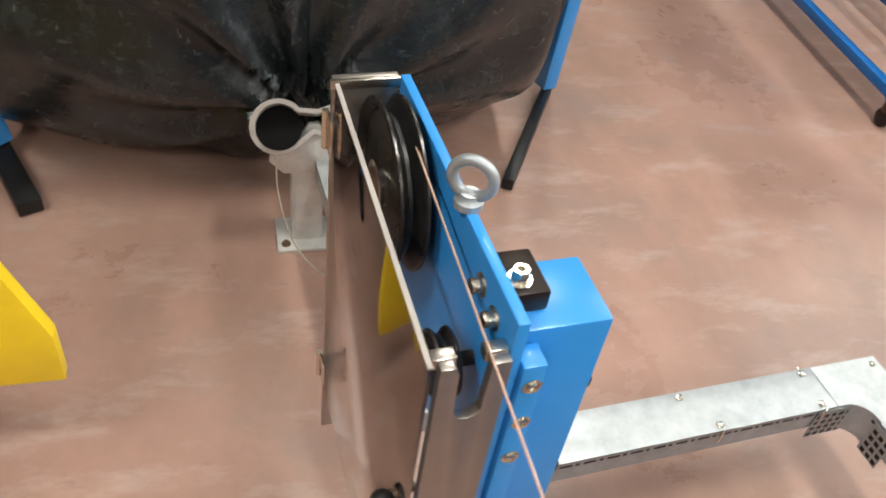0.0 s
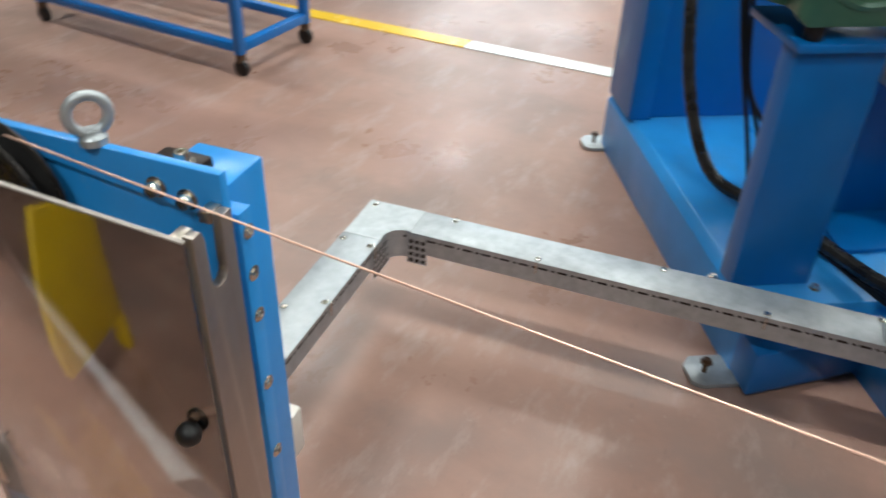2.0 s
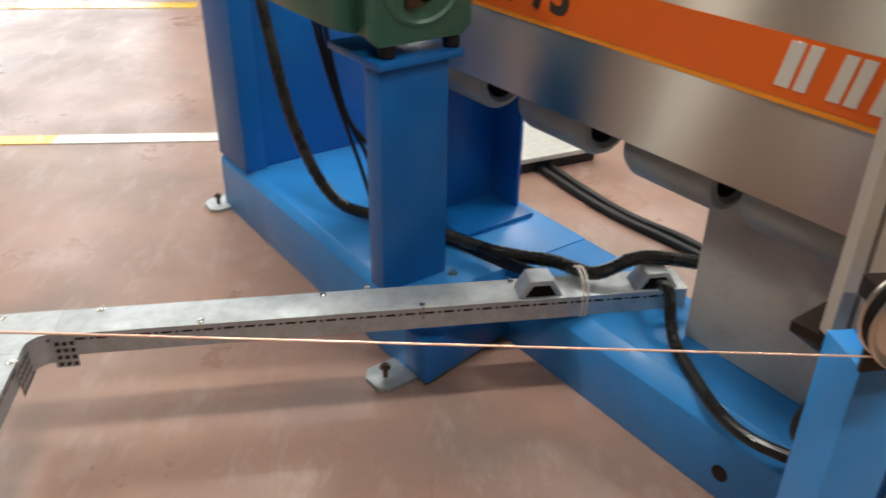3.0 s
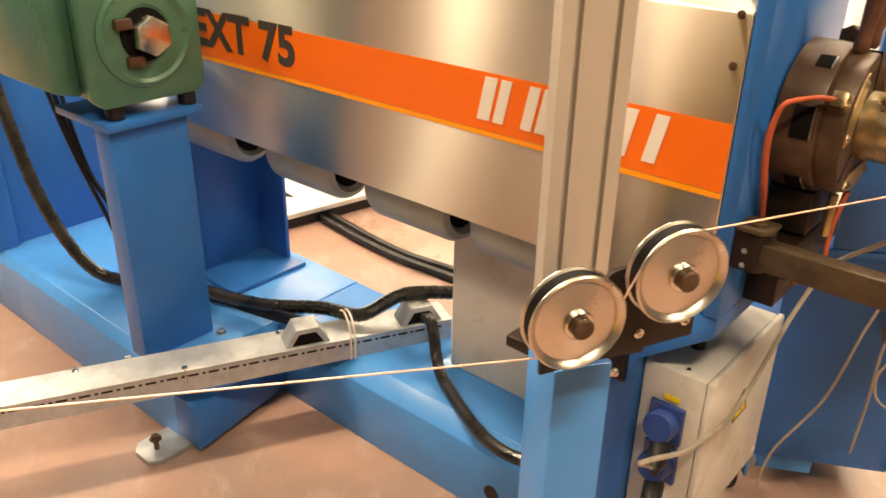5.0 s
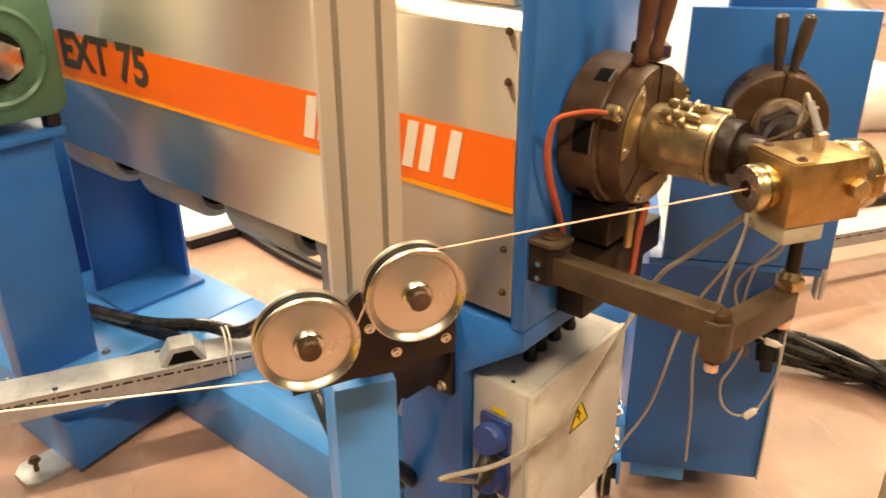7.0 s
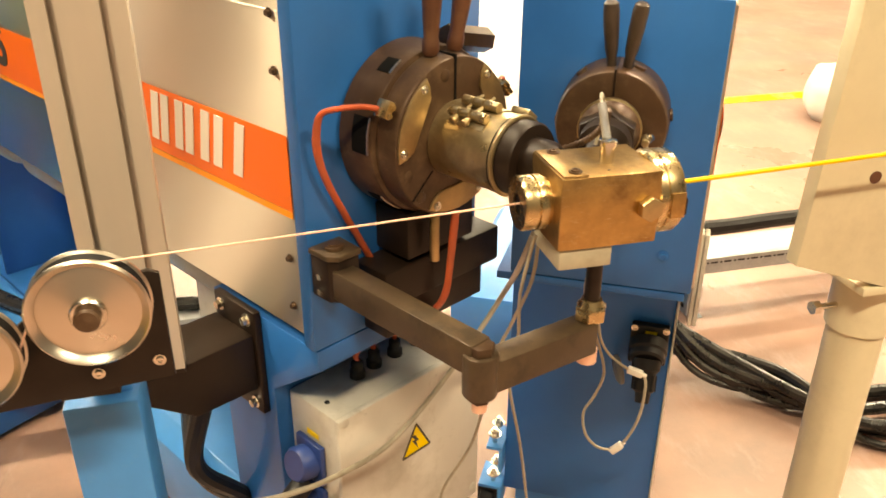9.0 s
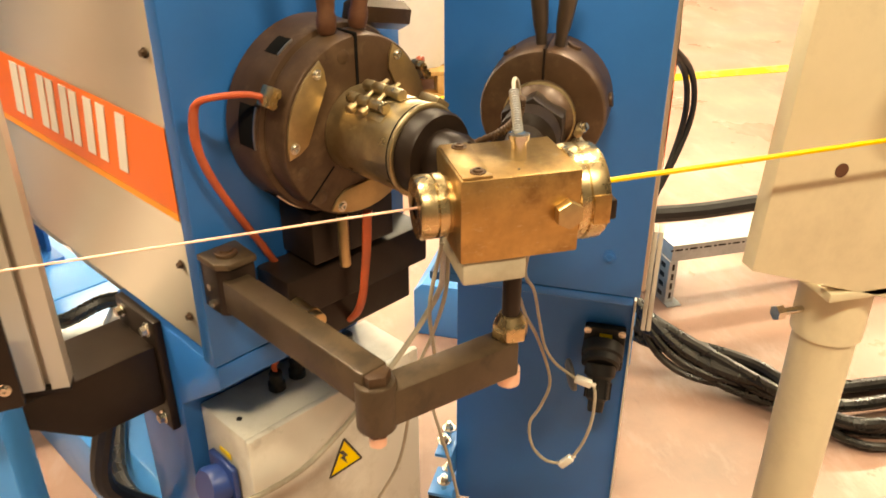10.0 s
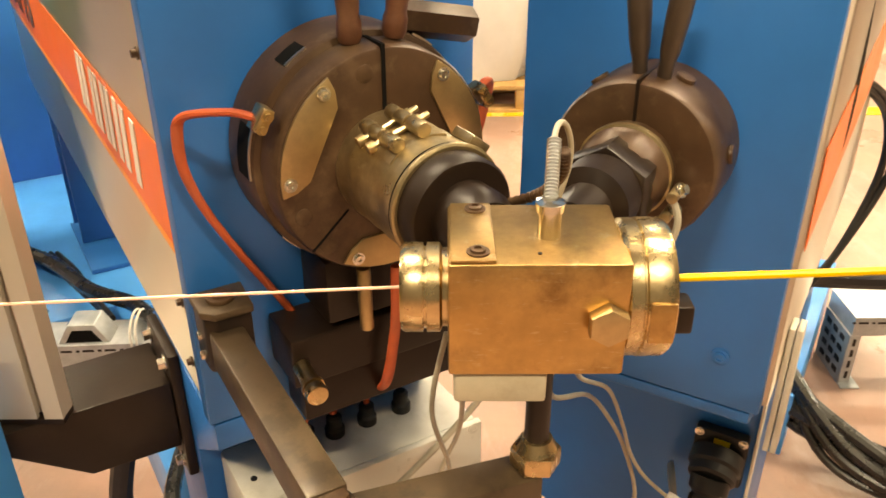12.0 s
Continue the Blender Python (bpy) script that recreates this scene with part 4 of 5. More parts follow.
def wire_guide():
    g = thing("wire_guide", pose(0, 0, 0), "pair of steel guide pulleys on a dark bracket and blue post", "wire guide")
    part("post", box(B(), 0.417, 0.512, -0.712, -0.616, 0.013, 0.757, 0.004), M["blue_light"], g, "light blue square post")
    part("foot_plate", box(B(), 0.37, 0.56, -0.76, -0.57, 0.0, 0.012, 0.002), M["blue_light"], g)
    bm = prism(B(), [(-0.548, 0.822), (-0.548, 0.872), (-0.640, 0.960), (-0.762, 0.990), (-0.775, 0.985), (-0.775, 0.845)], "x", 0.330, 0.338, 0.0015)
    pl = part("bracket_plate", bm, M["black_steel"], g, "dark brown painted bracket plate")
    part("bracket_arm", box(B(), 0.3385, 0.505, -0.708, -0.640, 0.8235, 0.856, 0.002), M["black_steel"], g)
    part("post_neck", box(B(), 0.440, 0.500, -0.704, -0.652, 0.758, 0.823, 0.002), M["blue_light"], g)
    for y, z in ((-0.655, 0.905), (-0.690, 0.862), (-0.760, 0.870)):
        part("plate_bolt", cap_screw(B(), (0.330, y, z), (-1, 0, 0), 0.005, 0.004), M["chrome"], g)
    for y, z in ((-0.566, 0.930), (-0.704, 0.973)):
        part("axle", rod(B(), (0.262, y, z), (0.33, y, z), 0.010, seg=16), M["dark_steel"], g)
        pulley(g, "pulley_wheel", (0.287, y, z), 0.0645, 0.030, M["steel"], M["dark_steel"])
    rail = thing("aluminium_rail", pose(0, 0, 0), "upright slotted aluminium profile rail on a dark tube", "rail")
    outline = []
    y0, y1 = -0.764, -0.649
    xs = 0.547
    for c in (y1 - 0.027, y0 + 0.027):
        outline += [(xs, c + 0.0045), (xs + 0.006, c + 0.0045), (xs + 0.006, c + 0.011), (xs + 0.014, c + 0.007), (xs + 0.014, c - 0.007), (xs + 0.006, c - 0.011), (xs + 0.006, c - 0.0045), (xs, c - 0.0045)]
    pts = [(xs, y1)] + outline + [(xs, y0), (xs + 0.028, y0), (xs + 0.028, y1)]
    part("profile", prism(B(), pts, "z", 0.712, 1.75), M["alu"], rail, "", 20)
    part("end_cap", box(B(), xs, xs + 0.028, y0, y1, 0.7045, 0.7115), M["black_steel"], rail)
    tb = thing("mounting_tube", AXIS, "dark brown square steel mounting tube with a bolted flange", "bracket")
    part("tube", prism(B(), [(0.192, 0.598), (0.307, 0.601), (0.412, 0.684), (0.412, 0.704), (0.192, 0.704)], "x", 0.500, 0.612, 0.003), M["black_steel"], tb)
    part("flange", box(B(), 0.494, 0.614, 0.1770, 0.1912, 0.546, 0.746, 0.003), M["black_steel"], tb)
    for x in (0.515, 0.593):
        for z in (0.564, 0.727):
            part("flange_bolt", bolt(B(), (x, 0.1912, z), (0, 1, 0), 0.008, 0.009), M["chrome"], tb)


M["alu"] = material("anodised_aluminium", (0.58, 0.51, 0.43), 0.45, 0.35, 0.05, 8, (1, 1, 0.1), 0.03, 160, (0.5, 0.45, 0.38), 0.3, 5, 0.06)
wire_guide()


# ---- electrical box ----
def electrical_box():
    e = thing("electrical_box", AXIS, "pale grey steel junction box with blue sockets and warning sign", "electrical box")
    part("body", box(B(), 0.352, 0.475, -0.187, 0.150, 0.228, 0.589, 0.004), M["box_paint"], e)
    part("lid", box(B(), 0.338, 0.3505, -0.190, 0.153, 0.225, 0.592, 0.004), M["box_paint"], e, "pale grey lid")
    for y, z in ((-0.175, 0.585), (0.140, 0.585), (-0.175, 0.250), (0.140, 0.250)):
        part("lid_screw", cap_screw(B(), (0.338, y, z), (-1, 0, 0), 0.006, 0.002), M["box_paint"], e)
    part("dark_dot", rod(B(), (0.398, 0.128, 0.589), (0.398, 0.128, 0.5905), 0.0045, seg=14), M["rubber"], e)
    sg = part("warning_sign", prism(B(), [(0.016, 0.435), (-0.052, 0.435), (-0.018, 0.497)], "x", 0.3368, 0.3379), M["yellow"], e, "yellow triangular warning sign with a black flash", 0)
    def edge(a, b, w):
        a, b = Vector((0, *a)), Vector((0, *b))
        d = (b - a).normalized()
        n = Vector((0, -d.z, d.y)) * w
        return prism(B(), [(a + n)[1:], (b + n)[1:], (b - n)[1:], (a - n)[1:]], "x", 0.3358, 0.3366)
    for a, b in (((0.016, 0.435), (-0.052, 0.435)), ((-0.052, 0.435), (-0.018, 0.497)), ((-0.018, 0.497), (0.016, 0.435))):
        part("sign_border", edge(a, b, 0.0018), M["black_vinyl"], sg, "", 0)
    part("sign_flash", prism(B(), [(-0.014, 0.475), (-0.024, 0.459), (-0.017, 0.459), (-0.022, 0.442), (-0.008, 0.463), (-0.015, 0.463), (-0.006, 0.475)], "x", 0.3358, 0.3366), M["black_vinyl"], sg, "", 0)
    for k, z in enumerate((0.478, 0.385)):
        bm = box(B(), 0.378, 0.448, 0.1525, 0.164, z - 0.040, z + 0.042, 0.004)
        so = part("socket", bm, M["blue_plastic"], e, "dark blue plastic socket")
        part("socket_lid", lathe(B(), [(0.031, 0), (0.031, 0.026), (0.027, 0.032), (0.004, 0.032)], (0.413, 0.164, z), (0, 1, 0.25), 28), M["blue_plastic"], so)
        part("plug", lathe(B(), [(0.020, 0.0), (0.019, 0.045), (0.010, 0.06), (0.007, 0.075)], (0.405, 0.185, z - 0.034), (-0.35, 1, -0.1), 18), M["rubber"], so, "black rubber plug")
    part("label", box(B(), 0.395, 0.425, 0.1525, 0.154, 0.526, 0.536), M["yellow"], e, "small yellow label", 0)
    for x, y in ((0.42, 0.043), (0.425, 0.0), (0.425, -0.050), (0.425, -0.105)):
        bm = lathe(B(), [(0.014, 0), (0.014, 0.012), (0.011, 0.016), (0.011, 0.030), (0.007, 0.034)], (x, y, 0.589), (0, 0, 1), 16)
        part("cable_gland", bm, M["rubber"], e, "black cable gland")


electrical_box()


# ---- cable trays ----
def tray_run(parent, x0, x1, y0, y1, z0, z1, near, label=""):
    """A lidded tray; near: the side ('x0', 'y0') that shows its slots."""
    part("lid", box(B(), x0 - 0.002, x1 + 0.002, y0 - 0.002, y1 + 0.002, z1, z1 + 0.003, 0.0008), M["galv"], parent, "galvanised steel lid")
    bm = box(B(), x0, x1, y0, y1, z0, z1 - 0.001)
    part("trough", bm, M["galv"], parent)
    # Dark blocks on the side stand for shaded slot openings.
    bm = B()
    if near == "x0":
        n = int((y1 - y0) / 0.05)
        for k in range(n):
            y = y0 + 0.03 + k * 0.05
            box(bm, x0 - 0.0006, x0 + 0.001, y, y + 0.026, z1 - 0.017, z1 - 0.011)
            box(bm, x0 - 0.0006, x0 + 0.001, y + 0.033, y + 0.041, z1 - 0.017, z1 - 0.011)
    else:
        n = int((x1 - x0) / 0.05)
        for k in range(n):
            x = x0 + 0.02 + k * 0.05
            box(bm, x, x + 0.026, y0 - 0.0006, y0 + 0.001, z1 - 0.017, z1 - 0.011)
            box(bm, x + 0.033, x + 0.041, y0 - 0.0006, y0 + 0.001, z1 - 0.017, z1 - 0.011)
    part("slot_strip", bm, M["black_steel"], parent, "", 0, "stuff")


def tray_clips(parent, pts):
    for x, y, z, dx, dy in pts:
        bm = box(B(), x - 0.007, x + 0.007, y - 0.007, y + 0.007, z + 0.003, z + 0.006, 0.001)
        rod(bm, (x + dx, y + dy, z - 0.03), (x + dx, y + dy, z + 0.006), 0.0022, seg=8)
        part("lid_clip", bm, M["chrome"], parent)


def cable_trays():
    t = thing("cable_tray", pose(1.345, 0.975, 0, 0, 0, 4), "galvanised steel cable tray with lid and slotted sides", "cable tray")
    zt, zb = 0.277, 0.217
    tray_run(t, -0.104, 0.0, -1.76, -0.16, zb, zt, "x0")
    tray_run(t, -1.02, -0.172, -0.100, 0.0, zb, zt, "y0")
    # mitred corner with a rounded inside
    pts = [(0.0, 0.0), (-0.170, 0.0), (-0.170, -0.102)]
    for k in range(7):
        a = radians(90 - 15 * k)
        pts.append((-0.150 + 0.046 * math.cos(a), -0.148 + 0.046 * math.sin(a)))
    pts += [(-0.104, -0.158), (0.002, -0.158)]
    part("corner_lid", prism(B(), pts, "z", zt + 0.0005, zt + 0.0038), M["galv"], t, "galvanised steel corner lid")
    part("corner_trough", prism(B(), [(x * 0.99, y) for x, y in pts], "z", zb - 0.02, zt), M["galv"], t)
    part("corner_web", box(B(), -0.215, -0.118, -0.1040, -0.1025, zb - 0.032, zt - 0.004), M["galv"], t, "perforated inner corner plate")
    part("corner_web", box(B(), -0.1080, -0.1065, -0.205, -0.150, zb - 0.032, zt - 0.004), M["galv"], t, "perforated inner corner plate")
    # Perforations are dark blocks, the shade of the holes as colour.
    bm = B()
    for j in range(4):
        for k in range(5):
            box(bm, -0.212 + 0.0185 * k, -0.201 + 0.0185 * k, -0.1048, -0.1030, zb - 0.028 + 0.020 * j, zb - 0.017 + 0.020 * j)
        for k in range(3):
            box(bm, -0.1088, -0.1070, -0.202 + 0.017 * k, -0.191 + 0.017 * k, zb - 0.028 + 0.020 * j, zb - 0.017 + 0.020 * j)
    part("perforation", bm, M["black_steel"], t, "", 0, "stuff")
    tray_clips(t, [(-0.012, -0.25, zt, 0.016, 0), (-0.012, -0.80, zt, 0.016, 0), (-0.092, -0.50, zt, -0.016, 0), (-0.092, -1.05, zt, -0.016, 0), (-0.012, -1.30, zt, 0.016, 0), (-0.20, -0.012, zt, 0, 0.015), (-0.205, -0.09, zt, 0, -0.015), (-0.02, -0.02, zt, 0.01, 0.012), (-0.45, -0.09, zt, 0, -0.015), (-0.5, -0.012, zt, 0, 0.015)])
    # raised cable hoods
    for y in (-1.36, -1.675):
        bm = prism(B(), [(-0.060, 0.0), (0.060, 0.0), (0.030, 0.050), (-0.030, 0.050)], "x", -0.098, -0.03, 0.003)
        bm.transform(pose(0, y, zt + 0.003))
        h = part("cable_hood", bm, M["galv"], t, "galvanised raised cable outlet")
        bm = prism(B(), [(-0.042, 0.004), (0.042, 0.004), (0.022, 0.036), (-0.022, 0.036)], "x", -0.099, -0.090)
        bm.transform(pose(0, y, zt + 0.003))
        part("hood_mouth", bm, M["recess_shade"], h)
    bm = B()
    for k in range(2):
        hose(bm, [(-0.106, -1.47 - 0.012 * k, zt - 0.06), (-0.106, -1.47 - 0.012 * k, zt + 0.03), (-0.05, -1.47 - 0.012 * k, zt + 0.055), (0.002, -1.47 - 0.012 * k, zt + 0.02), (0.002, -1.47 - 0.012 * k, zt - 0.06)], 0.003, 6, 5)
    part("cable_tie", bm, M["white_vinyl"], t, "white cable tie")
    # branch towards the pay-off
    t2 = thing("cable_tray", pose(0.29, 0.0, 0, 0, 0, 4), "galvanised steel cable tray leading to the pay-off drum", "cable tray")
    tray_run(t2, 0.040, 0.140, 0.96, 2.4, 0.217, 0.277, "x0")
    part("tray_outlet", rod(B(), (0.030, 1.32, 0.250), (0.039, 1.32, 0.250), 0.045, seg=24), M["recess_shade"], t2)
    # tray beyond the second extruder
    t3 = thing("cable_tray", pose(0, 0, 0), "galvanised steel cable tray on a slotted leg", "cable tray")
    tray_run(t3, 1.552, 1.70, -5.5, -2.285, 0.155, 0.208, "x0")
    bm = box(B(), 1.552, 1.556, -2.31, -2.282, 0.0, 0.154)
    box(bm, 1.556, 1.70, -2.285, -2.281, 0.0, 0.154)
    box(bm, 1.53, 1.60, -2.33, -2.28, 0.0, 0.004)
    part("leg", bm, M["galv"], t3)
    # The leg's shaded slots, drawn as dark blocks.
    bm = B()
    for k in range(4):
        box(bm, 1.5510, 1.5525, -2.300, -2.292, 0.02 + k * 0.034, 0.042 + k * 0.034)
        for j in range(3):
            box(bm, 1.575 + j * 0.04, 1.60 + j * 0.04, -2.2815, -2.2795, 0.02 + k * 0.034, 0.035 + k * 0.034)
    part("slot_grid", bm, M["black_steel"], t3, "", 0, "stuff")
    for x in (1.56, 1.69):
        part("far_leg", box(B(), x - 0.01, x + 0.01, -4.5, -4.47, 0, 0.154), M["galv"], t3)


cable_trays()


# ---- hoses and loose cables ----
def loose(name, pts, r, mat, label, category="cable", ribs=0.0, steps=8, seg=10):
    ob = part(name, hose(B(), pts, r, seg, steps, ribs), M[mat])
    return tagged(ob, label, category)


def cables():
    # thick hose along the base and over the tray
    loose("hose", [(2.30, 0.42, 1.15), (2.18, 0.36, 0.80), (2.05, 0.28, 0.48), (1.94, 0.16, 0.285), (1.85, 0.0, 0.262), (1.76, -0.14, 0.262), (1.60, -0.30, 0.275), (1.49, -0.45, 0.300), (1.41, -0.545, 0.308), (1.42, -0.66, 0.345), (1.40, -0.78, 0.345), (1.36, -0.90, 0.33), (1.25, -1.02, 0.30)], 0.019, "hose_black", "thick black corrugated hose lying along the blue base", "hose", 0.04, 14)
    for k in range(4):
        loose("cable", [(1.86, -0.04 - 0.02 * k, 0.243), (1.72, -0.18 - 0.012 * k, 0.242 + 0.006 * k), (1.56, -0.33, 0.245 + 0.01 * k), (1.44, -0.42, 0.270 + 0.006 * k)], 0.007, "rubber", "thin black cable running beside the thick hose")
    loose("hose", [(1.345, -0.705, 0.305), (1.305, -0.708, 0.322), (1.268, -0.705, 0.305), (1.225, -0.700, 0.262), (1.155, -0.694, 0.241), (1.02, -0.700, 0.238), (0.90, -0.716, 0.238), (0.82, -0.757, 0.238), (0.755, -0.835, 0.238)], 0.0155, "hose_black", "black hose dropping from the tray onto the base", "hose")
    loose("hose", [(0.65, -0.78, 0.66), (0.655, -0.775, 0.58), (0.68, -0.74, 0.42), (0.72, -0.80, 0.31), (0.76, -0.84, 0.238)], 0.017, "rubber", "black hose hanging below the mounting tube", "hose")
    for k in range(3):
        loose("cable", [(1.98, 0.22 - 0.02 * k, 0.95), (1.92, 0.16 - 0.02 * k, 0.70 - 0.05 * k), (1.86, 0.08 - 0.03 * k, 0.45), (1.80, 0.02 - 0.03 * k, 0.245)], 0.0065, "rubber", "thin black cable hanging from the gearbox")
    for k in range(2):
        loose("cable", [(3.3, -0.60 + 0.05 * k, 0.03), (3.0, -0.64 + 0.06 * k, 0.018), (2.6, -0.78 + 0.05 * k, 0.018), (2.3, -0.92 + 0.05 * k, 0.018), (2.05, -1.10 + 0.06 * k, 0.018), (1.7, -1.25, 0.02)], 0.016, "rubber", "black cable lying across the floor behind the extruder")
    loose("cable", [(3.3, -0.50, 0.06), (3.05, -0.56, 0.03), (2.86, -0.78, 0.02), (2.84, -0.62, 0.05), (2.95, -0.50, 0.10)], 0.010, "rubber", "black cable looped on the floor")
    # pale sensor cables under the crosshead
    def by_main(x, y, z):
        """A place given in the main extruder's own directions."""
        return tuple(AXIS @ Vector((x, y, z)))
    loose("sensor_cable", [by_main(0.385, 0.262, 0.452), by_main(0.366, 0.315, 0.50), by_main(0.36, 0.372, 0.545), by_main(0.352, 0.386, 0.560), by_main(0.344, 0.345, 0.548), by_main(0.332, 0.28, 0.526), by_main(0.322, 0.20, 0.512), by_main(0.316, 0.10, 0.508), by_main(0.316, 0.03, 0.525), by_main(0.314, -0.05, 0.570), by_main(0.305, -0.14, 0.645), by_main(0.27, -0.17, 0.735), by_main(0.18, -0.09, 0.84), (0.345, -1.235, 0.975)], 0.0046, "pale_cable", "pale grey power cable drooping across the junction box")
    loose("sensor_cable", [(0.334, -1.238, 0.985), (0.36, -1.242, 0.90), (0.42, -1.24, 0.80), (0.44, -1.22, 0.72), (0.47, -1.20, 0.55), (0.52, -1.16, 0.40), (0.55, -1.17, 0.28)], 0.0026, "pale_cable", "pale grey sensor cable hanging from the crosshead")
    loose("sensor_cable", [(0.322, -1.228, 0.985), (0.33, -1.215, 0.90), (0.37, -1.23, 0.80), (0.41, -1.235, 0.70), (0.44, -1.27, 0.55), (0.47, -1.30, 0.40)], 0.0024, "pale_cable", "pale grey sensor cable hanging from the crosshead")
    def beside(x, y, z):
        """A place given in the second extruder's own directions."""
        return tuple(AXIS2 @ Vector((x, y, z)))
    loose("sensor_cable", [(0.330, -1.325, 0.99), beside(0.06, 0.0, 0.90), beside(0.20, 0.012, 0.80), beside(0.28, 0.014, 0.72), beside(0.31, -0.005, 0.655), beside(0.32, -0.026, 0.575), beside(0.32, -0.014, 0.52), beside(0.32, 0.003, 0.478), beside(0.32, -0.004, 0.43), beside(0.32, -0.030, 0.403), beside(0.32, -0.062, 0.408), beside(0.32, -0.085, 0.445), beside(0.32, -0.099, 0.50), beside(0.32, -0.101, 0.560), beside(0.32, -0.094, 0.582)], 0.0027, "pale_cable", "thin clear sensor cable looped against the blue pedestal")
    loose("sensor_cable", [(0.335, -1.345, 0.99), beside(0.10, -0.010, 0.90), beside(0.22, -0.006, 0.80), beside(0.29, -0.008, 0.70), beside(0.31, -0.016, 0.645), beside(0.315, -0.036, 0.612), beside(0.32, -0.070, 0.586)], 0.0024, "pale_cable", "thin clear sensor cable running to its connector")
    for px, py, pz, turn in ((0.32, -0.080, 0.584, 15), (0.32, -0.064, 0.409, -50)):
        bm = box(B(), -0.006, 0.006, -0.014, 0.014, -0.006, 0.006, 0.002)
        rod(bm, (0, -0.013, 0), (0, -0.021, 0), 0.0035, seg=10)
        bm.transform(AXIS2 @ pose(px, py, pz, turn, 0, 0))
        tagged(part("cable_plug", bm, M["white_vinyl"]), "small white connector on the sensor cable", "connector")
    loose("armoured_cable", [(0.40, -1.27, 1.062), (0.36, -1.30, 1.090), (0.34, -1.315, 1.115), (0.326, -1.314, 1.14)], 0.0042, "dark_steel", "armoured steel thermocouple cable", "cable", 0.15, 16)
    loose("signal_wire", [(0.106, 1.722, 0.325), (0.108, 1.705, 0.22), (0.14, 1.64, 0.11), (0.20, 1.53, 0.10), (0.26, 1.43, 0.17), (0.315, 1.345, 0.245)], 0.0019, "pale_cable", "thin pale wire hanging from the sleeve to the cable tray", "wire")
    # hoses beyond the second extruder
    rnd = random.Random(5)
    for k in range(10):
        o, h = 0.026 * k, 0.014 + 0.022 * (k % 3)
        w = rnd.uniform(-0.03, 0.03)
        loose("hose", [(1.54 - o * 0.4, -1.95, 0.42 - 0.03 * k), (1.38 - o * 0.5, -2.0 - o * 0.2, 0.26 - 0.02 * k + w), (1.20 - o * 0.6, -2.10 - o + w, h + 0.04), (1.06 - o, -2.30 - o * 0.4, h + 0.01), (1.0 - o + w, -2.6, h), (1.02 - o, -3.0, h), (1.2, -3.6 - o, h)], 0.011 + 0.003 * (k % 3), "hose_black", "black hose coiled on the floor", "hose")
    loose("hose", [(1.42, -1.98, 0.42), (1.50, -2.15, 0.36), (1.54, -2.35, 0.33), (1.55, -2.6, 0.33), (1.6, -3.0, 0.30), (1.65, -3.4, 0.24)], 0.026, "rubber", "thick black hose over the cable tray", "hose", 0.0)
    loose("hose", [(0.72, -1.69, 1.40), (0.73, -1.705, 1.20), (0.74, -1.715, 1.0), (0.76, -1.695, 0.85), (0.86, -1.66, 0.75)], 0.0135, "rubber", "thick black hose beside the blue plate", "hose")
    for k in range(2):
        loose("cable", [(0.95, -1.78, 0.98 + 0.01 * k), (1.12, -1.93, 0.95 + 0.012 * k), (1.25, -2.06 - 0.018 * k, 0.85), (1.28, -2.09 - 0.018 * k, 0.72), (1.24, -2.02, 0.56), (1.2, -1.93, 0.47)], 0.0075, "rubber", "black cable looping out behind the second extruder")


cables()


# ---- the wire ----
def wire():
    r = 0.0013
    def around(c, rad, a0, a1, n=14):
        return [(0.287, c[0] + rad * math.cos(radians(a0 + (a1 - a0) * k / n)), c[1] + rad * math.sin(radians(a0 + (a1 - a0) * k / n))) for k in range(n + 1)]
    g = 0.0645 * 0.80 + r
    pts = [(0.186, 0.98, 0.80)] + [(0.186, 0.812 + 0.094 * math.cos(radians(a)), 0.972 + 0.094 * math.sin(radians(a))) for a in range(0, 83, 8)]
    # under the first wheel, up between the two, over the second
    c1, c2 = (-0.566, 0.930), (-0.704, 0.973)
    path = pts[:12]
    path += around(c1, g, -97, -158, 8)
    path += around(c2, g, 22, 96, 9)
    path += [(WIRE_X, -1.196, WIRE_Z), (WIRE_X, -1.30, WIRE_Z)]
    ob = part("copper_wire", hose(B(), path, r, 8, 1, 0.0, True), M["copper"])
    tagged(ob, "bright bare copper wire running taut over the pulleys", "wire")
    ob = part("coated_wire", hose(B(), [(WIRE_X, -1.32, WIRE_Z + 0.004), (WIRE_X, -6.0, WIRE_Z + 0.175)], 0.0032, 10, 1, 0.0, True), M["yellow_wire"])
    tagged(ob, "freshly coated bright yellow wire leaving the crosshead", "wire")


wire()


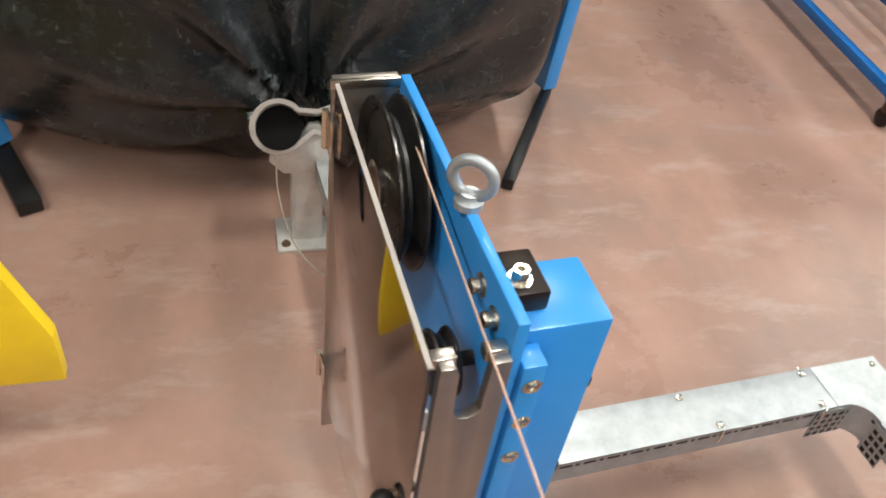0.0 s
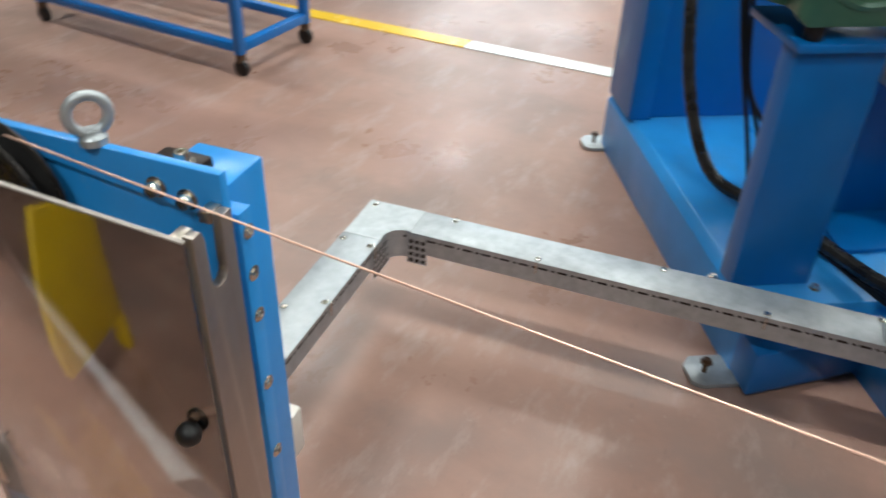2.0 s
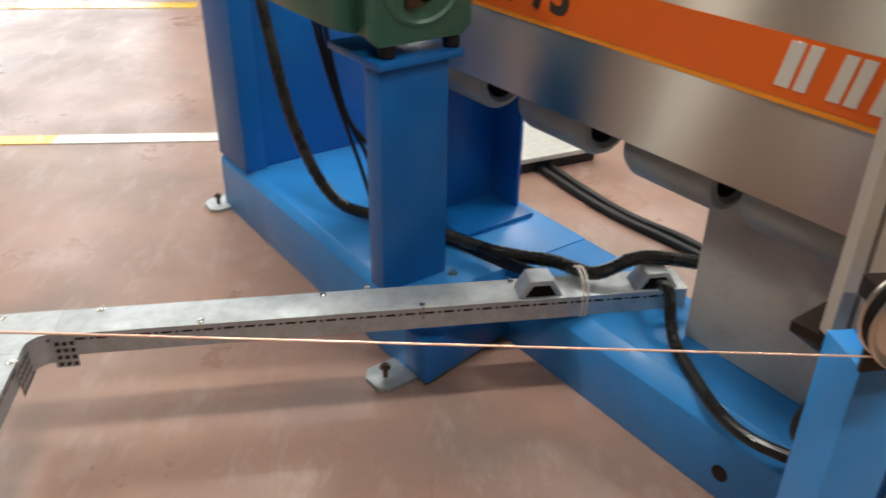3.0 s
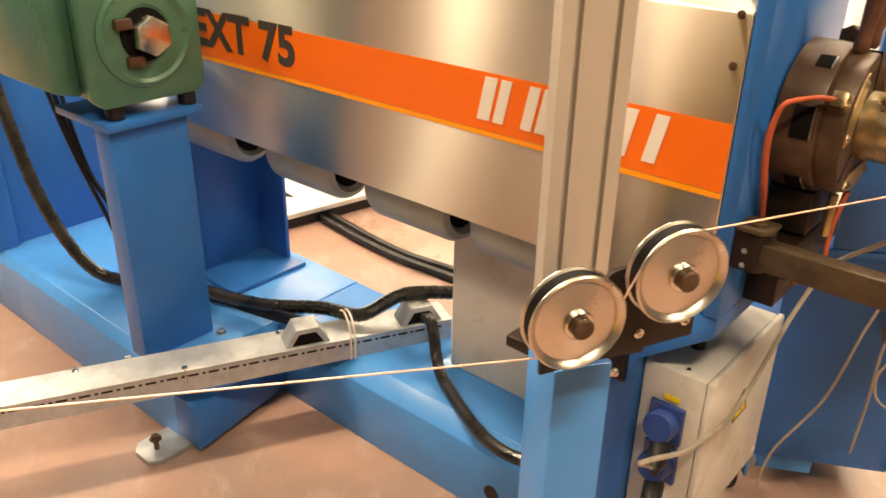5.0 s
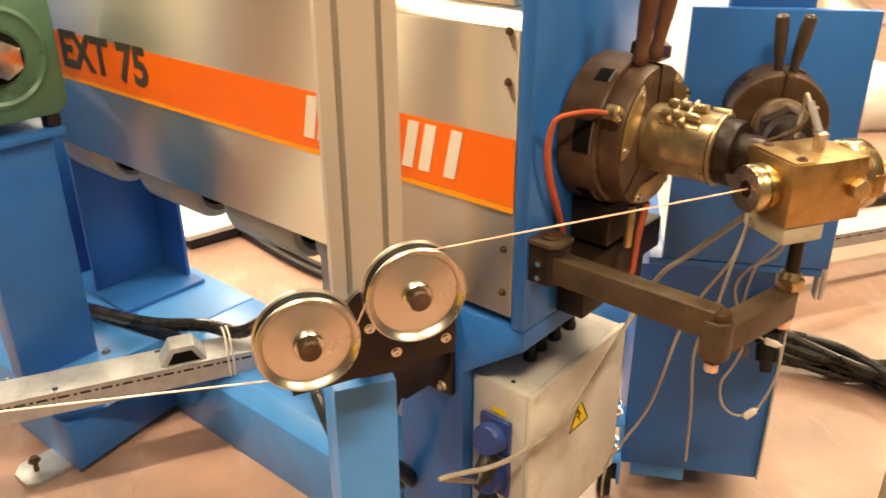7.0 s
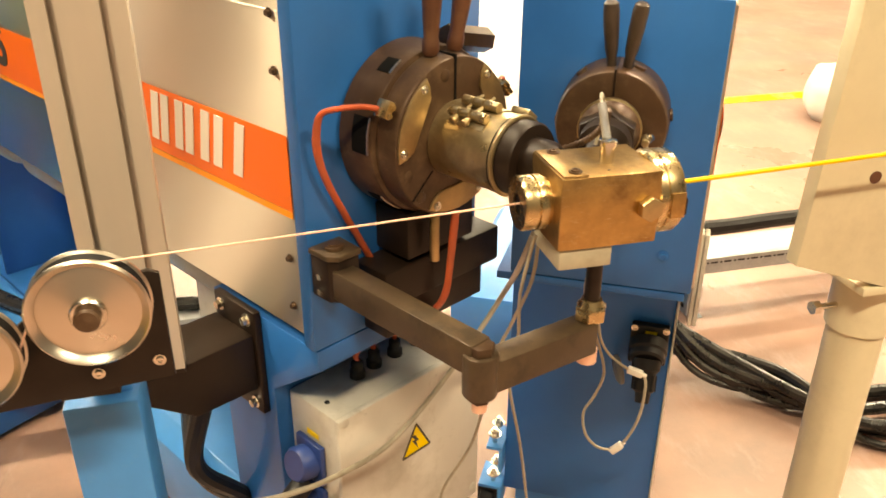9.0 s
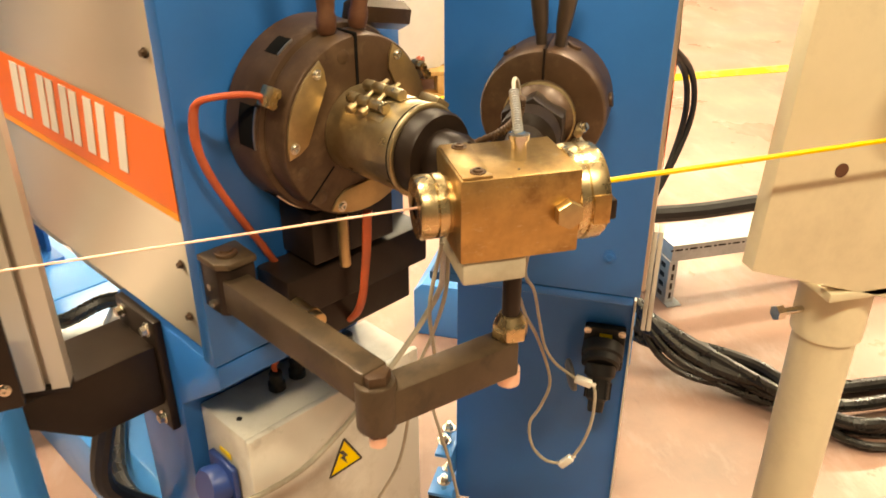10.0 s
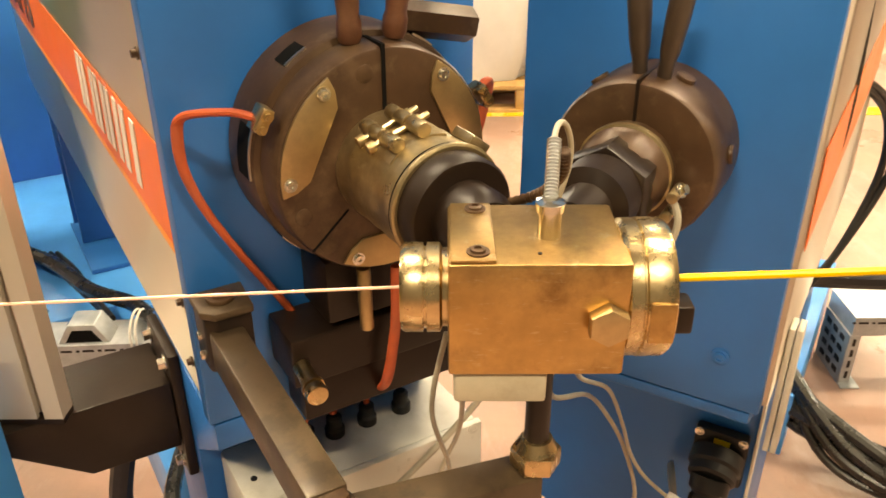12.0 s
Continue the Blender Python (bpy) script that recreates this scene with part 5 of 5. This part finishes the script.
# ---- guarded pulley stand ----
def pulley_stand():
    s = thing("pulley_stand", pose(0.239, 0.508, 0, 0, 0, 4), "blue guide pulley stand with steel and clear plastic guard", "pulley stand")
    part("post", box(B(), 0.006, 0.106, 0.030, 0.118, 0.012, 1.014, 0.004), M["blue_light"], s, "light blue square post")
    part("base_plate", box(B(), -0.05, 0.16, -0.03, 0.18, 0.0, 0.012, 0.002), M["blue_light"], s)
    bm = prism(B(), [(0.006, 0.72), (0.006, 1.055), (0.405, 1.055), (0.405, 0.82), (0.20, 0.72)], "x", -0.010, 0.002, 0.0015)
    part("back_plate", bm, M["blue_light"], s, "light blue steel plate")
    part("edge_strip", box(B(), 0.004, 0.028, 0.0, 0.0285, 0.30, 1.000, 0.002), M["blue_light"], s)
    # steel end plate with a notch for the wire
    pts = [(-0.078, 0.33), (-0.012, 0.33), (-0.012, 1.020), (-0.030, 1.020), (-0.032, 0.965)]
    for k in range(7):
        a = radians(-30 * k)
        pts.append((-0.045 + 0.014 * math.cos(a), 0.958 + 0.014 * math.sin(a)))
    pts += [(-0.060, 1.012), (-0.064, 1.022), (-0.078, 1.022)]
    part("end_plate", prism(B(), pts, "y", -0.004, 0.008, 0.001), M["steel_satin"], s, "satin steel end plate with a wire notch")
    for x in (-0.071, -0.022):
        part("end_flange", box(B(), x - 0.011, x + 0.011, 0.0085, 0.022, 1.008, 1.0215, 0.001), M["steel"], s)
    part("rear_plate", box(B(), -0.090, -0.011, 0.407, 0.417, 0.36, 1.052, 0.001), M["steel_satin"], s, "satin steel rear plate")
    part("top_strip", box(B(), -0.094, -0.004, 0.400, 0.4065, 1.042, 1.053, 0.001), M["steel"], s)
    cl = part("clear_guard", prism(B(), [(0.0, 0.47), (0.406, 0.47), (0.406, 1.048), (0.0, 1.021)], "x", -0.089, -0.084, 0.0008), M["clear"], s, "clear acrylic guard door")
    cl.visible_shadow = False
    part("guard_edge", prism(B(), [(0.0, 1.0215), (0.406, 1.0485), (0.406, 1.0505), (0.0, 1.0235)], "x", -0.0892, -0.0838), M["edge"], s, "pale sawn edge of the clear guard", 0)
    for z in (0.975, 0.52):
        bm = box(B(), -0.094, -0.0905, 0.392, 0.416, z - 0.026, z + 0.026, 0.001)
        rod(bm, (-0.0955, 0.4185, z - 0.028), (-0.0955, 0.4185, z + 0.028), 0.0042, seg=12)
        part("hinge", bm, M["chrome"], s, "bright steel hinge")
    bm = bmesh.new()
    bmesh.ops.create_uvsphere(bm, u_segments=24, v_segments=14, radius=0.015, matrix=Matrix.Translation((-0.102, 0.030, 0.760)))
    kn = part("knob", bm, M["rubber"], s, "black ball knob")
    part("knob_stem", rod(B(), (-0.09, 0.030, 0.772), (-0.068, 0.030, 0.782), 0.006, seg=12), M["dark_steel"], s)
    # wheels inside the guard
    part("wheel_axle", rod(B(), (-0.074, 0.305, 0.972), (-0.010, 0.305, 0.972), 0.010, seg=16), M["dark_steel"], s)
    pulley(s, "guide_wheel", (-0.040, 0.305, 0.972), 0.103, 0.036, M["wheel"], M["dark_steel"])
    part("roller_axle", rod(B(), (-0.06, 0.075, 0.93), (-0.010, 0.075, 0.93), 0.008, seg=14), M["dark_steel"], s)
    pulley(s, "small_roller", (-0.044, 0.075, 0.930), 0.036, 0.024, M["wheel"], M["dark_steel"])
    for y, z in ((0.050, 1.016), (0.088, 1.022)):
        part("cap_screw", cap_screw(B(), (-0.010, y, z), (-1, 0, 0), 0.0085, 0.012), M["chrome"], s)
    # lifting eye
    bm = B()
    lathe(bm, [(0.015, 0), (0.015, 0.008), (0.011, 0.012), (0.010, 0.016)], (-0.004, 0.165, 1.055), (0, 0, 1), 24)
    R, r = 0.021, 0.0060
    ring = []
    for k in range(28):
        a = 2 * math.pi * k / 28
        ring.append([bm.verts.new(Vector((-0.004, 0.165, 1.088)) + Vector((0.8, -0.6, 0)) * ((R + r * math.cos(b)) * math.cos(a)) + Vector((0, 0, 1)) * ((R + r * math.cos(b)) * math.sin(a)) + Vector((0.6, 0.8, 0)) * (r * math.sin(b))) for b in [2 * math.pi * j / 12 for j in range(12)]])
    for k in range(28):
        p, q = ring[k], ring[(k + 1) % 28]
        for j in range(12):
            bm.faces.new((p[j], p[(j + 1) % 12], q[(j + 1) % 12], q[j]))
    bmesh.ops.recalc_face_normals(bm, faces=bm.faces)
    part("eye_bolt", bm, M["galv"], s, "galvanised lifting eye bolt")
    part("clamp_block", box(B(), 0.003, 0.044, 0.052, 0.112, 1.0145, 1.040, 0.003), M["black_steel"], s)
    part("clamp_screw", cap_screw(B(), (0.018, 0.072, 1.040), (0, 0, 1), 0.0085, 0.014), M["chrome"], s)
    for k, z in enumerate((0.972, 0.915, 0.855, 0.745, 0.62, 0.50, 0.38)):
        part("post_screw", cap_screw(B(), (0.017, 0.0, z), (0, -1, 0), 0.0065, 0.004), M["chrome"], s)
    for z in (0.90, 0.74):
        bm = box(B(), 0.1062, 0.116, 0.04, 0.055, z - 0.008, z + 0.008, 0.002)
        part("cable_clip", bm, M["rubber"], s)
    hose(bm := B(), [(0.1105, 0.047, 0.90), (0.1105, 0.047, 0.74), (0.1105, 0.047, 0.5), (0.1105, 0.047, 0.3)], 0.003, 8)
    part("post_cable", bm, M["rubber"], s)
    # White bracket on the post's right side, simplified to a rounded box.
    part("side_bracket", box(B(), 0.1062, 0.150, 0.040, 0.10, 0.47, 0.56, 0.006), M["white_vinyl"], s, "white bracket on the post, drawn as a rounded box")


M["edge"] = material("sawn_acrylic_edge", (0.34, 0.30, 0.27), 0.5, 0, 0.1, 30, (1, 1, 1), 0.05, 120)
M["wheel"] = material("black_anodised_wheel", (0.035, 0.030, 0.027), 0.3, 0.6, 0.2, 12, (1, 1, 1), 0.03, 150, (0.12, 0.09, 0.07), 0.4, 14, 0.1)
pulley_stand()


# ---- pay-off drum, its stand and cable bracket ----
def pay_off():
    d = thing("pay_off_drum", pose(0.12, 2.60, 0.645), "large reel wrapped in scuffed creased black plastic film", "reel")
    bm = B()
    R, W = 0.632, 0.775
    BULGE = 0.135
    xs = [-W, -W + 0.012, -W + 0.035] + [-W + 0.06 + (2 * W - 0.12) * k / 90 for k in range(91)] + [W - 0.035, W - 0.012, W]
    rr = [R - 0.035, R - 0.010, R - 0.002] + [R] * 91 + [R - 0.002, R - 0.010, R - 0.035]
    seg = 150
    rings = []
    for x, r in zip(xs, rr):
        ring = []
        for k in range(seg):
            a = 2 * math.pi * k / seg
            # film gathered towards the sleeves low on the front
            u, v = x - 0.07, (a - radians(201)) * R
            dist = math.hypot(u, v)
            th = math.atan2(u, v)
            fold = math.sin(th * 10 + 2.0 * noise.noise(Vector((th * 3, dist * 2, 0)))) * 0.046 * math.exp(-dist / 0.55) * min(dist / 0.08, 1)
            fold += noise.noise(Vector((x * 5, v * 5, 3.1))) * 0.006
            rb = r + fold + BULGE * (1 - (x / W) ** 2)
            ring.append(bm.verts.new((x, rb * math.cos(a), max(rb * math.sin(a), -0.643))))
        rings.append(ring)
    for a_, b_ in zip(rings, rings[1:]):
        for k in range(seg):
            bm.faces.new((a_[k], a_[(k + 1) % seg], b_[(k + 1) % seg], b_[k]))
    bm.faces.new(list(reversed(rings[0])))
    bm.faces.new(rings[-1])
    bmesh.ops.recalc_face_normals(bm, faces=bm.faces)
    part("film", bm, M["drum"], d, "", 60)
    for x in (-W - 0.022, W + 0.002):
        part("end_flange", lathe(B(), [(0.05, 0.0), (0.56, 0.0), (0.575, 0.008), (0.56, 0.02), (0.05, 0.02)], (x, 0, 0), (1, 0, 0), 64), M["black_steel"], d, "dark reel end flange")
    st = thing("drum_stand", pose(0, 0, 0), "blue steel reel stand with grey floor bars", "stand")
    def bar(a, b, w, h, mat, nm):
        a, b = Vector(a), Vector(b)
        g = box(B(), -w, w, -h, h, 0, (b - a).length, 0.003)
        g.transform(Matrix.Translation(a) @ (b - a).to_track_quat("Z", "Y").to_matrix().to_4x4())
        return part(nm, g, M[mat], st)
    bar((0.815, 1.93, 0.026), (1.12, 2.46, 0.026), 0.018, 0.020, "rubber", "floor_bar")
    bar((1.10, 2.44, 0.05), (1.16, 2.46, 1.15), 0.028, 0.028, "blue_light", "leg")
    bar((-0.53, 1.93, 0.026), (-0.76, 2.46, 0.026), 0.032, 0.022, "rubber", "floor_bar")
    bar((-0.64, 2.20, 0.05), (-0.84, 2.40, 1.15), 0.028, 0.028, "blue_light", "leg")
    b = thing("tube_bracket", pose(0.0, 1.79, 0), "galvanised bracket with two open tube sleeves on a foot plate", "bracket")
    part("foot_plate", box(B(), 0.105, 0.282, -0.075, 0.060, 0.0, 0.012, 0.002), M["galv_pale"], b)
    bm = B()
    for x in (0.150, 0.222):
        box(bm, x - 0.004, x + 0.004, -0.03, 0.03, 0.012, 0.30)
    box(bm, 0.154, 0.218, -0.034, -0.028, 0.012, 0.31)
    part("column", bm, M["galv_pale"], b)
    part("saddle", prism(B(), [(0.090, 0.285), (0.125, 0.245), (0.255, 0.245), (0.288, 0.285), (0.294, 0.345), (0.240, 0.365), (0.212, 0.395), (0.188, 0.395), (0.16, 0.350), (0.096, 0.335)], "y", -0.036, -0.026, 0.001), M["galv_pale"], b)
    pts = []
    for k in range(21):
        a = radians(40 + 280 * k / 20)
        pts.append(Vector((0.112 + 0.066 * math.cos(a) * 0.92, 0.412 + 0.074 * math.sin(a))))
    pts.append(Vector((0.196, 0.397)))
    for k in range(21):
        a = radians(220 + 280 * k / 20)
        pts.append(Vector((0.300 + 0.070 * math.cos(a), 0.424 + 0.070 * math.sin(a))))
    pts.append(Vector((0.204, 0.454)))
    n = len(pts)
    bm = B()
    loops = []
    for off, y in ((0.0070, -0.07), (0.0070, 0.005), (-0.0060, 0.005), (-0.0060, -0.07)):
        loop = []
        for k in range(n):
            t = (pts[(k + 1) % n] - pts[k - 1]).normalized()
            q = pts[k] + Vector((t.y, -t.x)) * off
            loop.append(bm.verts.new((q.x + (y + 0.07) * 0.10, y, q.y - (y + 0.07) * 0.80)))
        loops.append(loop)
    for s_ in range(4):
        a_, b_ = loops[s_], loops[(s_ + 1) % 4]
        for k in range(n):
            bm.faces.new((a_[k], a_[(k + 1) % n], b_[(k + 1) % n], b_[k]))
    bmesh.ops.recalc_face_normals(bm, faces=bm.faces)
    sl = part("sleeve", bm, M["galv_pale"], b, "open double-loop galvanised sleeve")
    # Black discs close the sleeves in place of their shaded hollows.
    for x, z in ((0.114, 0.408), (0.302, 0.420)):
        part("sleeve_shade_disc", rod(B(), (x, -0.052, z - 0.008), (x + 0.002, -0.034, z - 0.022), 0.056, seg=32), M["recess_shade"], sl, "black disc for the shade inside the sleeve")
    for x in (0.128, 0.262):
        part("anchor_bolt", bolt(B(), (x, -0.05 if x < 0.2 else 0.04, 0.012), (0, 0, 1), 0.009, 0.008), M["dark_steel"], b)
    y = thing("machine_guard", pose(0, 1.20, 0), "bright yellow sheet metal machine guard", "guard")
    part("panel", prism(B(), [(-0.345, 0.190), (-0.345, 0.318), (-0.412, 0.525), (-0.53, 0.775), (-1.1, 0.775), (-1.1, 0.180)], "y", 0.0, 0.035, 0.003), M["yellow"], y)
    part("support", box(B(), -1.08, -1.0, -0.02, 0.06, 0.0, 0.179, 0.003), M["yellow"], y)


M["galv_pale"] = material("dull_zinc_sheet", (0.60, 0.58, 0.54), 0.5, 0.45, 0.12, 20, (1, 1, 1), 0.08, 110, (0.35, 0.33, 0.29), 0.5, 9, 0.1)
pay_off()


# ---- trolley ----
def trolley():
    t = thing("trolley", pose(2.38, 2.20, 0, 0, 0, -4), "blue steel frame trolley on black swivel castors", "trolley")
    W, D = 0.46, 1.25
    for x in (0.0, W):
        for y in (0.0, D):
            part("post", box(B(), x - 0.02, x + 0.02, y - 0.02, y + 0.02, 0.10, 0.95, 0.004), M["blue"], t)
            bm = rod(B(), (x - 0.012, y, 0.037), (x + 0.012, y, 0.037), 0.037, seg=22, bevel=0.004)
            c = part("castor", bm, M["rubber"], t, "black swivel castor")
            part("castor_fork", box(B(), x - 0.019, x + 0.019, y - 0.014, y + 0.014, 0.062, 0.099, 0.003), M["dark_steel"], c)
    for y in (0.0, D):
        part("cross_bar", box(B(), 0.021, W - 0.021, y - 0.02, y + 0.02, 0.11, 0.15, 0.003), M["blue"], t)
        part("cross_bar", box(B(), 0.021, W - 0.021, y - 0.02, y + 0.02, 0.60, 0.64, 0.003), M["blue"], t)
    for x in (0.0, W):
        part("side_bar", box(B(), x - 0.02, x + 0.02, 0.021, D - 0.021, 0.11, 0.15, 0.003), M["blue"], t)
        part("side_panel", box(B(), x - 0.004, x + 0.004, 0.021, D - 0.021, 0.40, 0.90, 0.002), M["blue"], t)


trolley()


# ---- cream machine at the take-off side ----
def cream_machine():
    c = thing("take_off_stand", pose(0, 0, 0), "chipped cream painted plate on a round steel post", "stand")
    bm = prism(B(), [(-1.652, 0.872), (-1.668, 1.215), (-1.668, 1.55), (-2.4, 1.55), (-2.4, 0.62)], "x", 0.352, 0.378, 0.002)
    p = part("plate", bm, M["cream"], c, "cream painted steel plate")
    part("plate_hole", rod(B(), (0.3505, -1.752, 1.003), (0.353, -1.752, 1.003), 0.0095, seg=16), M["wood_handle"], c, "rusty hole")
    part("wheel_boss", rod(B(), (0.30, -1.86, 1.13), (0.351, -1.86, 1.13), 0.05, seg=32, bevel=0.003), M["dark_steel"], c)
    part("post", lathe(B(), [(0.046, 0.0), (0.046, 0.70), (0.052, 0.702), (0.052, 0.80)], (0.425, -1.86, 0), (0, 0, 1), 36), M["cream"], c, "cream painted round post")
    part("post_flange", box(B(), 0.352, 0.50, -1.95, -1.785, 0.801, 0.816, 0.003), M["cream"], c)
    part("post_base", box(B(), 0.34, 0.51, -1.94, -1.78, 0.0, 0.012, 0.003), M["cream"], c)
    bm = rod(B(), (0.425, -1.81, 0.745), (0.425, -1.772, 0.745), 0.0055, seg=12)
    rod(bm, (0.425, -1.774, 0.745), (0.425, -1.762, 0.745), 0.012, seg=6)
    part("locking_bolt", bm, M["chrome"], c, "bright locking bolt")
    for y in (-1.80, -1.93):
        part("flange_bolt", bolt(B(), (0.40, y, 0.816), (0, 0, 1), 0.010, 0.009), M["dark_steel"], c)


cream_machine()


# ---- background: sacks and pallets ----
def sack(m, label, w=0.5, d=0.35, h=0.75, seed=0, marks=True):
    s = thing("sack", m, label, "sack", "granulate sacks")
    bm = B()
    bmesh.ops.create_cube(bm, size=1.0)
    bmesh.ops.subdivide_edges(bm, edges=bm.edges[:], cuts=7, use_grid_fill=True)
    for v in bm.verts:
        p = v.co
        bulge = 1.0 + 0.16 * (1 - (2 * p.z) ** 2)
        corner = 1 - 0.22 * (abs(2 * p.x) ** 4) * (abs(2 * p.y) ** 4)
        k = noise.noise(Vector((p.x * 3 + seed, p.y * 3, p.z * 3))) * 0.03
        v.co = Vector((p.x * w * bulge * corner + k * 0.6, p.y * d * bulge * corner + k * 0.6, (p.z + 0.5) * h + (k if p.z > -0.4 else 0)))
    part("sack_body", bm, M["bag"], s, "", 60)
    return s


def pallet(m, label):
    p = thing("pallet", m, label, "pallet", "pallets")
    for k in range(5):
        part("deck_board", box(B(), -0.6, 0.6, -0.40 + 0.17 * k, -0.28 + 0.17 * k, 0.122, 0.144, 0.002), M["wood"], p)
    for y in (-0.35, 0.0, 0.35):
        part("bottom_board", box(B(), -0.6, 0.6, y - 0.05, y + 0.05, 0.0, 0.02, 0.002), M["wood"], p)
        for x in (-0.52, 0.0, 0.52):
            part("block", box(B(), x - 0.07, x + 0.07, y - 0.05, y + 0.05, 0.0205, 0.1215, 0.002), M["wood"], p)
    return p


def background():
    pallet(pose(4.25, -1.66, 0, 0, 0, 90), "light wooden pallet under white sacks")
    for k, (y, z) in enumerate(((-1.95, 0.145), (-1.38, 0.145))):
        sack(pose(4.25, y, z, 0, 0, 4 * k), "full white plastic sack standing on a pallet", 0.66, 0.55, 0.95, k)
    s = sack(pose(3.35, -4.52, 0, 0, 0, 24), "white printed granulate sack lying on the floor", 0.55, 0.72, 0.28, 5)
    for z0, z1, y0, y1 in ((0.17, 0.215, -0.20, 0.05), (0.11, 0.125, -0.19, 0.22), (0.075, 0.085, -0.20, 0.1)):
        part("print_bar", box(B(), -0.338, -0.30, y0, y1, z0, z1), M["black_vinyl"], s, "", 0)
    part("print_line", box(B(), -0.332, -0.30, -0.24, 0.25, 0.045, 0.052), M["red_cable"], s, "", 0)
    # Plain box added for an unclear dark green thing.
    gb = thing("green_shape", pose(4.75, -2.05, 0), "dark green box added for an unclear green thing behind the pallet", "bin")
    part("green_body", prism(B(), [(-0.14, 0.0), (0.14, 0.0), (0.17, 0.62), (-0.17, 0.62)], "x", -0.14, 0.14, 0.01), M["green"], gb)
    part("rim", box(B(), -0.16, 0.16, -0.185, 0.185, 0.6205, 0.645, 0.006), M["green"], gb)
    f = thing("floor_box", pose(2.95, -0.62, 0, 0, 0, 20), "grey steel floor box on a black base", "box")
    part("lid", box(B(), -0.22, 0.22, -0.28, 0.28, 0.05, 0.075, 0.006), M["galv_pale"], f)
    part("base", box(B(), -0.2, 0.2, -0.26, 0.26, 0.0, 0.0495, 0.004), M["rubber"], f)


background()


# ---- what turns ----
def motions():
    speeds = [-330, -330, -190, -420]
    for wheel, deg in zip(PULLEYS, speeds):
        rows = [(k * 0.2, pose(*base_place(wheel)) @ Matrix.Rotation(radians(deg * 0.2 * k), 4, "X")) for k in range(61)]
        walk(wheel, rows)


PLACES = {w.name: tuple(w.location) for w in PULLEYS}


def base_place(wheel):
    return PLACES[wheel.name]


motions()
